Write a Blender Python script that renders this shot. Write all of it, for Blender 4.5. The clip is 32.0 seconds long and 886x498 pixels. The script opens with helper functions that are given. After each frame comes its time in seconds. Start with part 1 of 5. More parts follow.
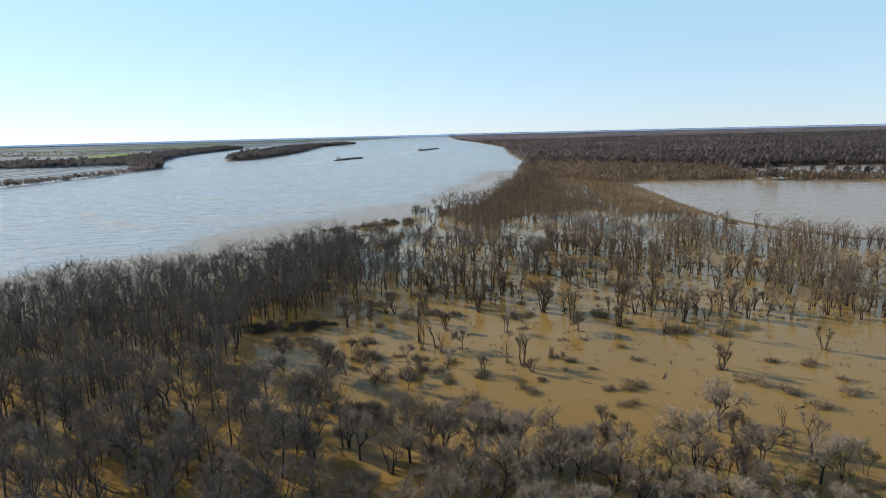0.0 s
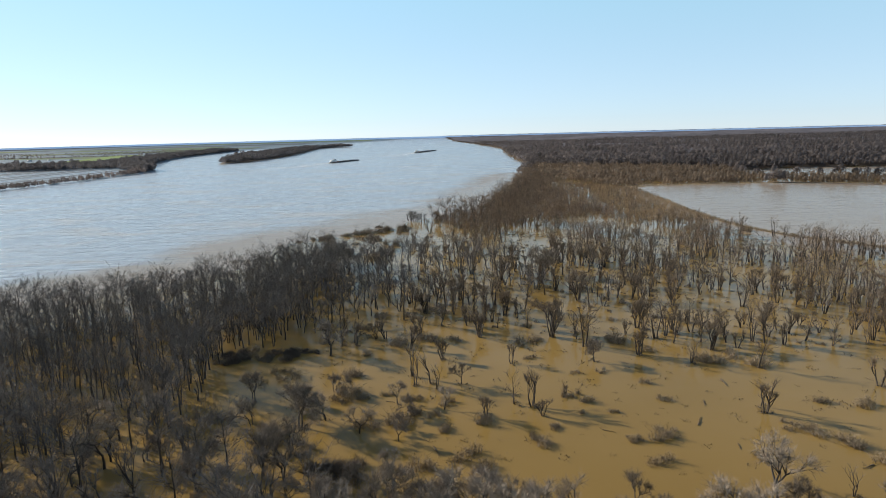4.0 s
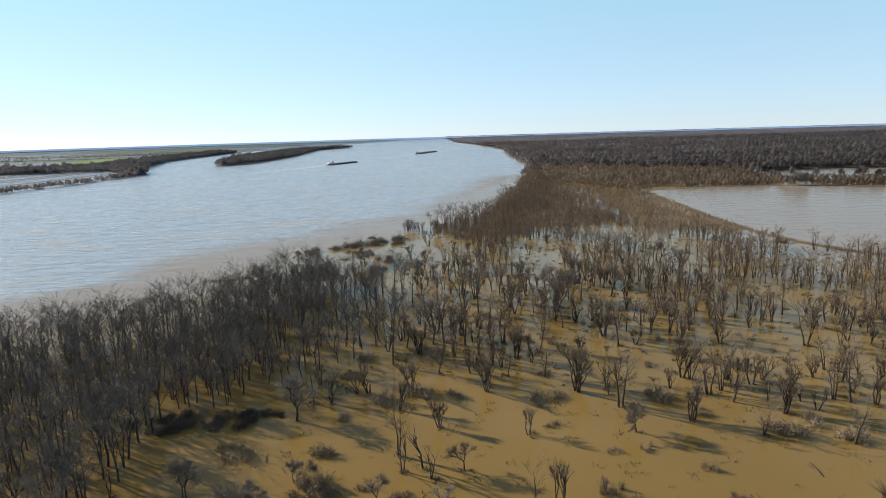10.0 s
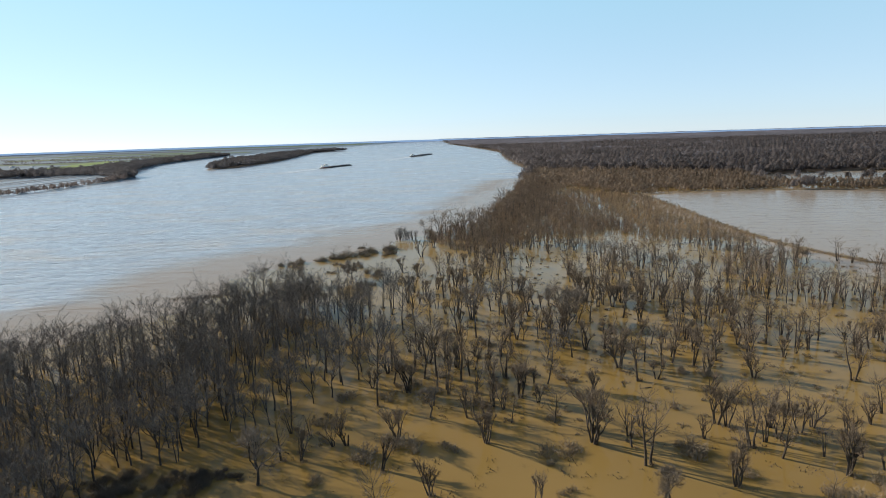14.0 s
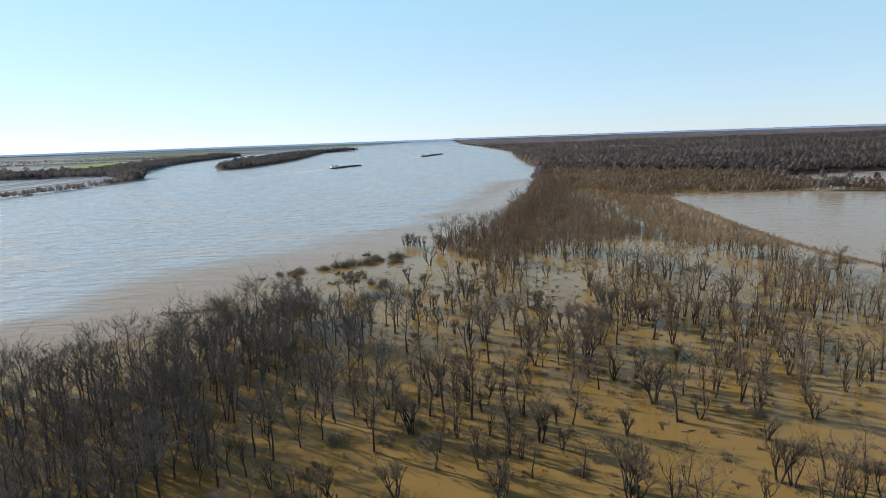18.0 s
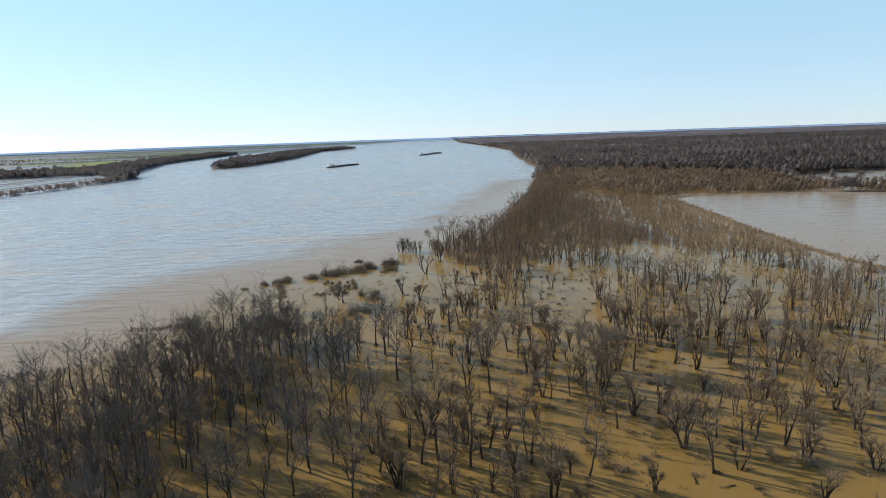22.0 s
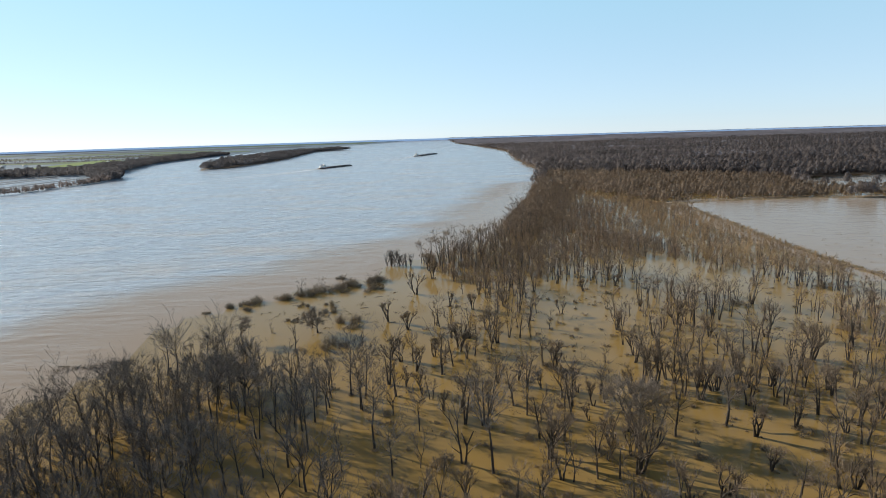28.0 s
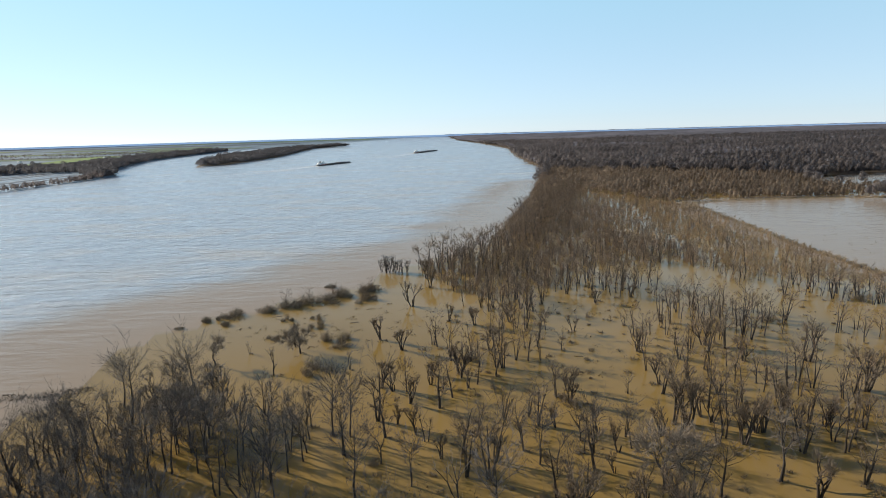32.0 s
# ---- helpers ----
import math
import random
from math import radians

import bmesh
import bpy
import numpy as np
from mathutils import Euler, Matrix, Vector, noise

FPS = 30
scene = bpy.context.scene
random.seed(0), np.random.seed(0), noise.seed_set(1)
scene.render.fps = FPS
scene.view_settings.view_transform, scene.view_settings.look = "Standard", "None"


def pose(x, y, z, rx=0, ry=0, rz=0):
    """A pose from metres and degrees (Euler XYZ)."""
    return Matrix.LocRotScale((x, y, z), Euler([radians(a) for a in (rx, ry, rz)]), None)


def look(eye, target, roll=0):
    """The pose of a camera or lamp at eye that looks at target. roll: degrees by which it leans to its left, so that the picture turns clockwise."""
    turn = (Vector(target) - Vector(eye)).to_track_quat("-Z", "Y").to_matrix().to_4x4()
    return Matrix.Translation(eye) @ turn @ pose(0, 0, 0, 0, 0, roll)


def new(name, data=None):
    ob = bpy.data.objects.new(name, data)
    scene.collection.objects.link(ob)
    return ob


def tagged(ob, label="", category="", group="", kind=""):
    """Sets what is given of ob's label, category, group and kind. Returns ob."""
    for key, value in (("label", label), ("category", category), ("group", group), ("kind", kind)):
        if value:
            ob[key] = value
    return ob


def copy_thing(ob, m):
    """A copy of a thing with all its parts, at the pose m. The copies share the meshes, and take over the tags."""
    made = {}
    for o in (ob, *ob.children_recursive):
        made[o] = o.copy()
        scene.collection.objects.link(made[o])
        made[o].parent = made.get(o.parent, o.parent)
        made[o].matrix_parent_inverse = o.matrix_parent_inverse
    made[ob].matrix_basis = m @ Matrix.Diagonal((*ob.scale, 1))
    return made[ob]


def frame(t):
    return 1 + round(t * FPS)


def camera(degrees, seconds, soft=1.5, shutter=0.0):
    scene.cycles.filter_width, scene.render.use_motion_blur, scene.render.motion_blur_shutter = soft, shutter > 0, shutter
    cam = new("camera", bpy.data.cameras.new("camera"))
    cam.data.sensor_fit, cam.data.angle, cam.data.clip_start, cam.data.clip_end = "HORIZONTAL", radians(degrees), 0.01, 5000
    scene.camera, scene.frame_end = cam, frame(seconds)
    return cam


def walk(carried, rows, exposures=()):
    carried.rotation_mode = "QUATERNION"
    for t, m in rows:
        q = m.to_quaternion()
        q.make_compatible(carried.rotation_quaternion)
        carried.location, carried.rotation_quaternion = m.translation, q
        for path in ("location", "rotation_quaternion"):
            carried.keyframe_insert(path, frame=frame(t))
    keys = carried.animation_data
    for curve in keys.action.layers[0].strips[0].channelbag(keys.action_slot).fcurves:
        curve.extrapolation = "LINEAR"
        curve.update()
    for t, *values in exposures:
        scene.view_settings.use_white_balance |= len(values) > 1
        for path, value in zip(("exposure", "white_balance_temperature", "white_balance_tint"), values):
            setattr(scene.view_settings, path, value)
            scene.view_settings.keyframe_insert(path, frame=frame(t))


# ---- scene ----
# Camera: seconds, place, then heading to the left, tilt up and roll in degrees
PATH = [
    (0, -4.65, 5.49, 78.71, -0.104, -10.858, -1.415),
    (0.5, -4.57, 9.02, 78.77, -0.214, -10.859, -1.425),
    (1, -4.49, 12.61, 78.82, -0.310, -10.841, -1.449),
    (1.5, -4.41, 16.27, 78.88, -0.349, -10.820, -1.472),
    (2, -4.32, 20.01, 78.94, -0.336, -10.798, -1.491),
    (2.5, -4.22, 23.81, 78.99, -0.308, -10.792, -1.501),
    (3, -4.11, 27.68, 79.05, -0.298, -10.785, -1.517),
    (3.5, -3.99, 31.61, 79.11, -0.310, -10.740, -1.539),
    (5.5, -3.47, 47.82, 79.33, -0.376, -10.690, -1.519),
    (6, -3.32, 51.95, 79.39, -0.356, -10.663, -1.544),
    (6.5, -3.16, 56.11, 79.44, -0.344, -10.648, -1.568),
    (7, -3.00, 60.27, 79.50, -0.334, -10.642, -1.588),
    (7.5, -2.84, 64.43, 79.55, -0.304, -10.646, -1.610),
    (8, -2.67, 68.58, 79.61, -0.274, -10.659, -1.639),
    (8.5, -2.49, 72.72, 79.66, -0.246, -10.676, -1.680),
    (9, -2.32, 76.84, 79.71, -0.205, -10.683, -1.728),
    (9.5, -2.13, 80.93, 79.77, -0.177, -10.673, -1.763),
    (10, -1.95, 84.98, 79.82, -0.199, -10.654, -1.770),
    (10.5, -1.76, 88.99, 79.87, -0.265, -10.624, -1.771),
    (11, -1.57, 92.95, 79.92, -0.332, -10.585, -1.779),
    (11.5, -1.39, 96.86, 79.97, -0.396, -10.556, -1.805),
    (12, -1.20, 100.73, 80.02, -0.464, -10.541, -1.843),
    (12.5, -1.00, 104.53, 80.06, -0.520, -10.520, -1.872),
    (13, -0.81, 108.28, 80.11, -0.557, -10.493, -1.888),
    (13.5, -0.62, 111.98, 80.16, -0.575, -10.468, -1.874),
    (14, -0.44, 115.61, 80.20, -0.587, -10.453, -1.856),
    (14.5, -0.25, 119.20, 80.24, -0.605, -10.444, -1.889),
    (16.5, 0.48, 133.06, 80.40, 0.117, -10.433, -1.968),
    (17, 0.65, 136.43, 80.44, 0.207, -10.411, -1.992),
    (17.5, 0.82, 139.78, 80.47, 0.354, -10.418, -2.015),
    (18, 0.99, 143.10, 80.51, 0.488, -10.454, -2.026),
    (18.5, 1.16, 146.41, 80.54, 0.557, -10.496, -2.027),
    (19, 1.32, 149.72, 80.57, 0.587, -10.516, -2.041),
    (19.5, 1.47, 153.03, 80.59, 0.610, -10.523, -2.066),
    (20, 1.63, 156.36, 80.62, 0.602, -10.534, -2.074),
    (20.5, 1.78, 159.70, 80.64, 0.544, -10.555, -2.069),
    (21, 1.92, 163.07, 80.67, 0.471, -10.574, -2.069),
    (21.5, 2.07, 166.48, 80.69, 0.422, -10.587, -2.051),
    (22, 2.20, 169.93, 80.70, 0.394, -10.601, -2.012),
    (22.5, 2.34, 173.43, 80.72, 0.350, -10.612, -1.971),
    (23, 2.47, 176.98, 80.73, 0.279, -10.614, -1.940),
    (23.5, 2.60, 180.59, 80.75, 0.205, -10.618, -1.924),
    (24, 2.72, 184.26, 80.76, 0.138, -10.630, -1.910),
    (24.5, 2.85, 187.99, 80.76, 0.072, -10.651, -1.889),
    (25, 2.97, 191.79, 80.77, 0.030, -10.673, -1.873),
    (25.5, 3.08, 195.65, 80.77, 0.030, -10.694, -1.850),
    (27.5, 3.53, 211.53, 80.76, -0.100, -10.635, -1.812),
    (28, 3.64, 215.56, 80.75, -0.030, -10.556, -1.781),
    (28.5, 3.74, 219.58, 80.73, 0.140, -10.573, -1.770),
    (29, 3.85, 223.56, 80.72, 0.304, -10.662, -1.767),
    (29.5, 3.95, 227.47, 80.70, 0.369, -10.751, -1.770),
    (30, 4.06, 231.28, 80.68, 0.344, -10.805, -1.768),
    (30.5, 4.16, 234.95, 80.65, 0.265, -10.837, -1.747),
    (31, 4.26, 238.43, 80.62, 0.161, -10.858, -1.725),
    (31.5, 4.36, 241.69, 80.59, 0.065, -10.865, -1.708),
    (32, 4.46, 244.65, 80.56, -0.008, -10.866, -1.697),
]


def aimed(x, y, z, yaw, tilt, roll):
    a, b = radians(yaw), radians(tilt)
    ahead = Vector((-math.sin(a) * math.cos(b), math.cos(a) * math.cos(b), math.sin(b)))
    return look((x, y, z), Vector((x, y, z)) + ahead * 100, roll)


cam = camera(72, 32.0, soft=1.0)
walk(cam, [(t, aimed(*row)) for t, *row in PATH], [(0, 0.62, 6500, 10), (32, 0.62, 6500, 10)])

# ---- light ----
SUN_SIDE, SUN_UP = radians(-59), radians(21)
world = bpy.data.worlds.new("world")
scene.world = world
world.use_nodes = True
sky = world.node_tree.nodes.new("ShaderNodeTexSky")
sky.sky_type, sky.sun_disc = "NISHITA", False
sky.sun_elevation, sky.sun_rotation = SUN_UP, SUN_SIDE
sky.air_density, sky.dust_density, sky.ozone_density = 0.65, 0.04, 3.0
back = world.node_tree.nodes["Background"]
back.inputs["Strength"].default_value = 0.118
pale = world.node_tree.nodes.new("ShaderNodeHueSaturation")
pale.inputs["Hue"].default_value, pale.inputs["Saturation"].default_value = 0.49, 0.72
world.node_tree.links.new(sky.outputs[0], pale.inputs["Color"])
# thin winter haze: pale over the horizon, clearing to blue overhead
at = world.node_tree.nodes.new("ShaderNodeTexCoord")
axes = world.node_tree.nodes.new("ShaderNodeSeparateXYZ")
world.node_tree.links.new(at.outputs["Generated"], axes.inputs[0])
veil = world.node_tree.nodes.new("ShaderNodeValToRGB")
for place, tone in ((0.0, (0.50, 0.65, 0.81)), (0.2, (0.43, 0.79, 0.98)), (0.5, (0.20, 0.28, 0.38)), (1.0, (0.09, 0.125, 0.19))):
    stop = veil.color_ramp.elements[0] if place == 0 else veil.color_ramp.elements[-1] if place == 1 else veil.color_ramp.elements.new(place)
    stop.color = (*tone, 1)
world.node_tree.links.new(axes.outputs["Z"], veil.inputs[0])
lift = world.node_tree.nodes.new("ShaderNodeVectorMath")
lift.operation = "SCALE"
lift.inputs["Scale"].default_value = 5.5
world.node_tree.links.new(veil.outputs[0], lift.inputs[0])
hazy = world.node_tree.nodes.new("ShaderNodeMix")
hazy.data_type = "RGBA"
hazy.inputs["Factor"].default_value = 0.6
world.node_tree.links.new(pale.outputs[0], hazy.inputs["A"])
world.node_tree.links.new(lift.outputs[0], hazy.inputs["B"])
world.node_tree.links.new(hazy.outputs["Result"], back.inputs["Color"])
TO_SUN = Vector((math.sin(SUN_SIDE) * math.cos(SUN_UP), math.cos(SUN_SIDE) * math.cos(SUN_UP), math.sin(SUN_UP)))
sun = new("sun", bpy.data.lights.new("sun", "SUN"))
sun.data.energy, sun.data.angle, sun.data.color = 5.0, radians(0.5), (1.0, 0.87, 0.70)
sun.matrix_world = look(TO_SUN * 500, (0, 0, 0))


# ---- materials ----
def material(name, colors, scale=0.5, rough=0.85, spec=0.3, bump=0.0, bump_scale=20.0, by_object=0.0, big=0.0, stretch=(1, 1, 1)):
    """A surface whose colour wanders between the given ones, with a second larger drift."""
    m = bpy.data.materials.new(name)
    m.use_nodes = True
    nt = m.node_tree
    b = nt.nodes["Principled BSDF"]
    geo = nt.nodes.new("ShaderNodeNewGeometry")
    mp = nt.nodes.new("ShaderNodeMapping")
    mp.inputs["Scale"].default_value = stretch
    nt.links.new(geo.outputs["Position"], mp.inputs["Vector"])
    n = nt.nodes.new("ShaderNodeTexNoise")
    n.inputs["Scale"].default_value, n.inputs["Detail"].default_value = scale, 4
    nt.links.new(mp.outputs[0], n.inputs["Vector"])
    ramp = nt.nodes.new("ShaderNodeValToRGB")
    ramp.color_ramp.elements[0].position, ramp.color_ramp.elements[1].position = 0.3, 0.7
    ramp.color_ramp.elements[0].color, ramp.color_ramp.elements[1].color = (*colors[0], 1), (*colors[-1], 1)
    for i, c in enumerate(colors[1:-1]):
        ramp.color_ramp.elements.new(0.3 + 0.4 * (i + 1) / (len(colors) - 1)).color = (*c, 1)
    nt.links.new(n.outputs["Fac"], ramp.inputs[0])
    out = ramp.outputs[0]
    if big or by_object:
        hsv = nt.nodes.new("ShaderNodeHueSaturation")
        nt.links.new(out, hsv.inputs["Color"])
        if by_object:
            src = nt.nodes.new("ShaderNodeObjectInfo").outputs["Random"]
            amount = by_object
        else:
            n2 = nt.nodes.new("ShaderNodeTexNoise")
            n2.inputs["Scale"].default_value, n2.inputs["Detail"].default_value = big, 2
            nt.links.new(geo.outputs["Position"], n2.inputs["Vector"])
            src, amount = n2.outputs["Fac"], 1.1
        r = nt.nodes.new("ShaderNodeMapRange")
        r.inputs["To Min"].default_value, r.inputs["To Max"].default_value = 1 - amount / 2, 1 + amount / 2
        nt.links.new(src, r.inputs["Value"])
        nt.links.new(r.outputs[0], hsv.inputs["Value"])
        out = hsv.outputs[0]
    nt.links.new(out, b.inputs["Base Color"])
    b.inputs["Roughness"].default_value, b.inputs["Specular IOR Level"].default_value = rough, spec
    if bump:
        n3 = nt.nodes.new("ShaderNodeTexNoise")
        n3.inputs["Scale"].default_value, n3.inputs["Detail"].default_value = bump_scale, 3
        nt.links.new(geo.outputs["Position"], n3.inputs["Vector"])
        bp = nt.nodes.new("ShaderNodeBump")
        bp.inputs["Strength"].default_value = bump
        nt.links.new(n3.outputs["Fac"], bp.inputs["Height"])
        nt.links.new(bp.outputs[0], b.inputs["Normal"])
    return m


def airy(m, scale, open_part=0.5):
    """Makes a crown of fine bare twigs: light passes through it, and gaps show between the twigs."""
    nt = m.node_tree
    b, out = nt.nodes["Principled BSDF"], nt.nodes["Material Output"]
    colour = b.inputs["Base Color"].links[0].from_socket
    thin = nt.nodes.new("ShaderNodeBsdfTranslucent")
    nt.links.new(colour, thin.inputs["Color"])
    both = nt.nodes.new("ShaderNodeMixShader")
    both.inputs[0].default_value = 0.7
    nt.links.new(b.outputs[0], both.inputs[1])
    nt.links.new(thin.outputs[0], both.inputs[2])
    geo = nt.nodes.new("ShaderNodeNewGeometry")
    mp = nt.nodes.new("ShaderNodeMapping")
    mp.inputs["Scale"].default_value = (1, 1, 0.4)
    nt.links.new(geo.outputs["Position"], mp.inputs["Vector"])
    n = nt.nodes.new("ShaderNodeTexNoise")
    n.inputs["Scale"].default_value, n.inputs["Detail"].default_value = scale, 2
    nt.links.new(mp.outputs[0], n.inputs["Vector"])
    gaps = nt.nodes.new("ShaderNodeMapRange")
    gaps.inputs["From Min"].default_value, gaps.inputs["From Max"].default_value = open_part - 0.04, open_part + 0.04
    nt.links.new(n.outputs["Fac"], gaps.inputs["Value"])
    clear = nt.nodes.new("ShaderNodeBsdfTransparent")
    whole = nt.nodes.new("ShaderNodeMixShader")
    nt.links.new(gaps.outputs[0], whole.inputs[0])
    nt.links.new(clear.outputs[0], whole.inputs[1])
    nt.links.new(both.outputs[0], whole.inputs[2])
    nt.links.new(whole.outputs[0], out.inputs["Surface"])
    return m


def water_material():
    """Silty brown water: a turbid body under a glossy skin, ruffled where the current or the wind takes hold; reflected
    sky is mixed into the ruffled body's colour.
    """
    m = bpy.data.materials.new("silty_water")
    m.use_nodes = True
    nt = m.node_tree
    b = nt.nodes["Principled BSDF"]
    geo = nt.nodes.new("ShaderNodeNewGeometry")
    chop = nt.nodes.new("ShaderNodeAttribute")
    chop.attribute_name = "chop"
    n = nt.nodes.new("ShaderNodeTexNoise")
    n.inputs["Scale"].default_value, n.inputs["Detail"].default_value = 0.012, 4
    nt.links.new(geo.outputs["Position"], n.inputs["Vector"])
    ramp = nt.nodes.new("ShaderNodeValToRGB")
    ramp.color_ramp.elements[0].position, ramp.color_ramp.elements[1].position = 0.32, 0.68
    ramp.color_ramp.elements[0].color, ramp.color_ramp.elements[1].color = (0.208, 0.138, 0.042, 1), (0.248, 0.167, 0.058, 1)
    nt.links.new(n.outputs["Fac"], ramp.inputs[0])
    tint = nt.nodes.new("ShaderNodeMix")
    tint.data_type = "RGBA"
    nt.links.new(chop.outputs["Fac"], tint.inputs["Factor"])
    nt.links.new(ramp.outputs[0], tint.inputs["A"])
    # broad boils of muddier water drifting in a river painted with sky-reflection blue
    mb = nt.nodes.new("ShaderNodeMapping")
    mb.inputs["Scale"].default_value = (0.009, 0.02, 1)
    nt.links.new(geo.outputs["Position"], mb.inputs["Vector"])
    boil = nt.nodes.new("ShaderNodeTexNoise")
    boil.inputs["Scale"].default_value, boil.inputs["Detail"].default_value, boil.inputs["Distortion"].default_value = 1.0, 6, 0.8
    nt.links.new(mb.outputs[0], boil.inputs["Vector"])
    mud_and_sky = nt.nodes.new("ShaderNodeValToRGB")
    mud_and_sky.color_ramp.elements[0].position, mud_and_sky.color_ramp.elements[1].position = 0.48, 0.72
    mud_and_sky.color_ramp.elements[0].color, mud_and_sky.color_ramp.elements[1].color = (0.32, 0.365, 0.42, 1), (0.385, 0.36, 0.33, 1)
    nt.links.new(boil.outputs["Fac"], mud_and_sky.inputs[0])
    nt.links.new(mud_and_sky.outputs[0], tint.inputs["B"])
    silt = nt.nodes.new("ShaderNodeAttribute")
    silt.attribute_name = "silt"
    milky = nt.nodes.new("ShaderNodeMix")
    milky.data_type = "RGBA"
    ragged = nt.nodes.new("ShaderNodeMath")
    ragged.operation = "MULTIPLY_ADD"
    ragged.inputs[1].default_value = 0.7
    nt.links.new(boil.outputs["Fac"], ragged.inputs[0])
    nt.links.new(silt.outputs["Fac"], ragged.inputs[2])
    plume = nt.nodes.new("ShaderNodeMapRange")
    plume.interpolation_type = "SMOOTHSTEP"
    plume.inputs["From Min"].default_value, plume.inputs["From Max"].default_value = 0.55, 1.05
    nt.links.new(ragged.outputs[0], plume.inputs["Value"])
    nt.links.new(plume.outputs[0], milky.inputs["Factor"])
    nt.links.new(tint.outputs["Result"], milky.inputs["A"])
    milky.inputs["B"].default_value = (0.275, 0.226, 0.178, 1)
    nt.links.new(milky.outputs["Result"], b.inputs["Base Color"])
    # streaks of rougher water along the current
    mp = nt.nodes.new("ShaderNodeMapping")
    mp.inputs["Rotation"].default_value = (0, 0, radians(8))
    mp.inputs["Scale"].default_value = (0.02, 0.085, 1)
    nt.links.new(geo.outputs["Position"], mp.inputs["Vector"])
    st = nt.nodes.new("ShaderNodeTexNoise")
    st.inputs["Scale"].default_value, st.inputs["Detail"].default_value, st.inputs["Roughness"].default_value = 1.0, 6, 0.62
    nt.links.new(mp.outputs[0], st.inputs["Vector"])
    streak = nt.nodes.new("ShaderNodeMapRange")
    streak.inputs["From Min"].default_value, streak.inputs["From Max"].default_value = 0.35, 0.65
    streak.inputs["To Min"].default_value = 0.5
    nt.links.new(st.outputs["Fac"], streak.inputs["Value"])
    amount = nt.nodes.new("ShaderNodeMath")
    amount.operation = "MULTIPLY"
    nt.links.new(chop.outputs["Fac"], amount.inputs[0])
    nt.links.new(streak.outputs[0], amount.inputs[1])
    rough = nt.nodes.new("ShaderNodeMapRange")
    rough.inputs["To Min"].default_value, rough.inputs["To Max"].default_value = 0.1, 0.3
    nt.links.new(amount.outputs[0], rough.inputs["Value"])
    nt.links.new(rough.outputs[0], b.inputs["Roughness"])
    b.inputs["IOR"].default_value = 1.33
    skin = nt.nodes.new("ShaderNodeMapRange")
    skin.inputs["To Min"].default_value, skin.inputs["To Max"].default_value = 0.21, 0.8
    nt.links.new(chop.outputs["Fac"], skin.inputs["Value"])
    dull = nt.nodes.new("ShaderNodeMapRange")
    dull.inputs["To Min"].default_value, dull.inputs["To Max"].default_value = 1.0, 0.15
    nt.links.new(plume.outputs[0], dull.inputs["Value"])
    shine = nt.nodes.new("ShaderNodeMath")
    shine.operation = "MULTIPLY"
    nt.links.new(skin.outputs[0], shine.inputs[0])
    nt.links.new(dull.outputs[0], shine.inputs[1])
    nt.links.new(shine.outputs[0], b.inputs["Specular IOR Level"])
    # ripples
    w = nt.nodes.new("ShaderNodeTexNoise")
    w.inputs["Scale"].default_value, w.inputs["Detail"].default_value, w.inputs["Roughness"].default_value = 1.0, 6, 0.6
    mw = nt.nodes.new("ShaderNodeMapping")
    mw.inputs["Rotation"].default_value = (0, 0, radians(-12))
    mw.inputs["Scale"].default_value = (0.075, 0.21, 1)
    nt.links.new(geo.outputs["Position"], mw.inputs["Vector"])
    nt.links.new(mw.outputs[0], w.inputs["Vector"])
    ms = nt.nodes.new("ShaderNodeMapping")
    ms.inputs["Rotation"].default_value = (0, 0, radians(14))
    ms.inputs["Scale"].default_value = (0.035, 0.10, 1)
    nt.links.new(geo.outputs["Position"], ms.inputs["Vector"])
    swell = nt.nodes.new("ShaderNodeTexNoise")
    swell.inputs["Scale"].default_value, swell.inputs["Detail"].default_value, swell.inputs["Distortion"].default_value = 1.0, 5, 0.6
    nt.links.new(ms.outputs[0], swell.inputs["Vector"])
    both = nt.nodes.new("ShaderNodeMath")
    both.operation = "MULTIPLY_ADD"
    both.inputs[1].default_value = 1.6
    nt.links.new(swell.outputs["Fac"], both.inputs[0])
    nt.links.new(w.outputs["Fac"], both.inputs[2])
    power = nt.nodes.new("ShaderNodeMapRange")
    power.inputs["To Min"].default_value, power.inputs["To Max"].default_value = 0.02, 0.9
    nt.links.new(chop.outputs["Fac"], power.inputs["Value"])
    bp = nt.nodes.new("ShaderNodeBump")
    bp.inputs["Distance"].default_value = 1.5
    nt.links.new(power.outputs[0], bp.inputs["Strength"])
    nt.links.new(both.outputs[0], bp.inputs["Height"])
    nt.links.new(bp.outputs[0], b.inputs["Normal"])
    return m


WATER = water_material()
# soil lightened and blued: distance haze put into the base colour
HAZY_SOIL = material("hazed_field_soil", [(0.145, 0.20, 0.255), (0.19, 0.25, 0.30)], 0.004, bump=0.2, bump_scale=0.5, big=0.02, spec=0.04)
LITTER = material("forest_floor", [(0.075, 0.058, 0.042), (0.12, 0.092, 0.065)], 0.05, bump=0.3, bump_scale=0.8)
BARK = material("grey_bark", [(0.032, 0.027, 0.023), (0.07, 0.06, 0.052)], 1.5, by_object=0.6, bump=0.4, bump_scale=6)
TWIG = material("grey_twigs", [(0.19, 0.162, 0.132), (0.30, 0.255, 0.208)], 0.2, by_object=0.6)
TWIG_MID = material("brown_twigs", [(0.135, 0.113, 0.09), (0.22, 0.184, 0.147)], 0.2, by_object=0.6)
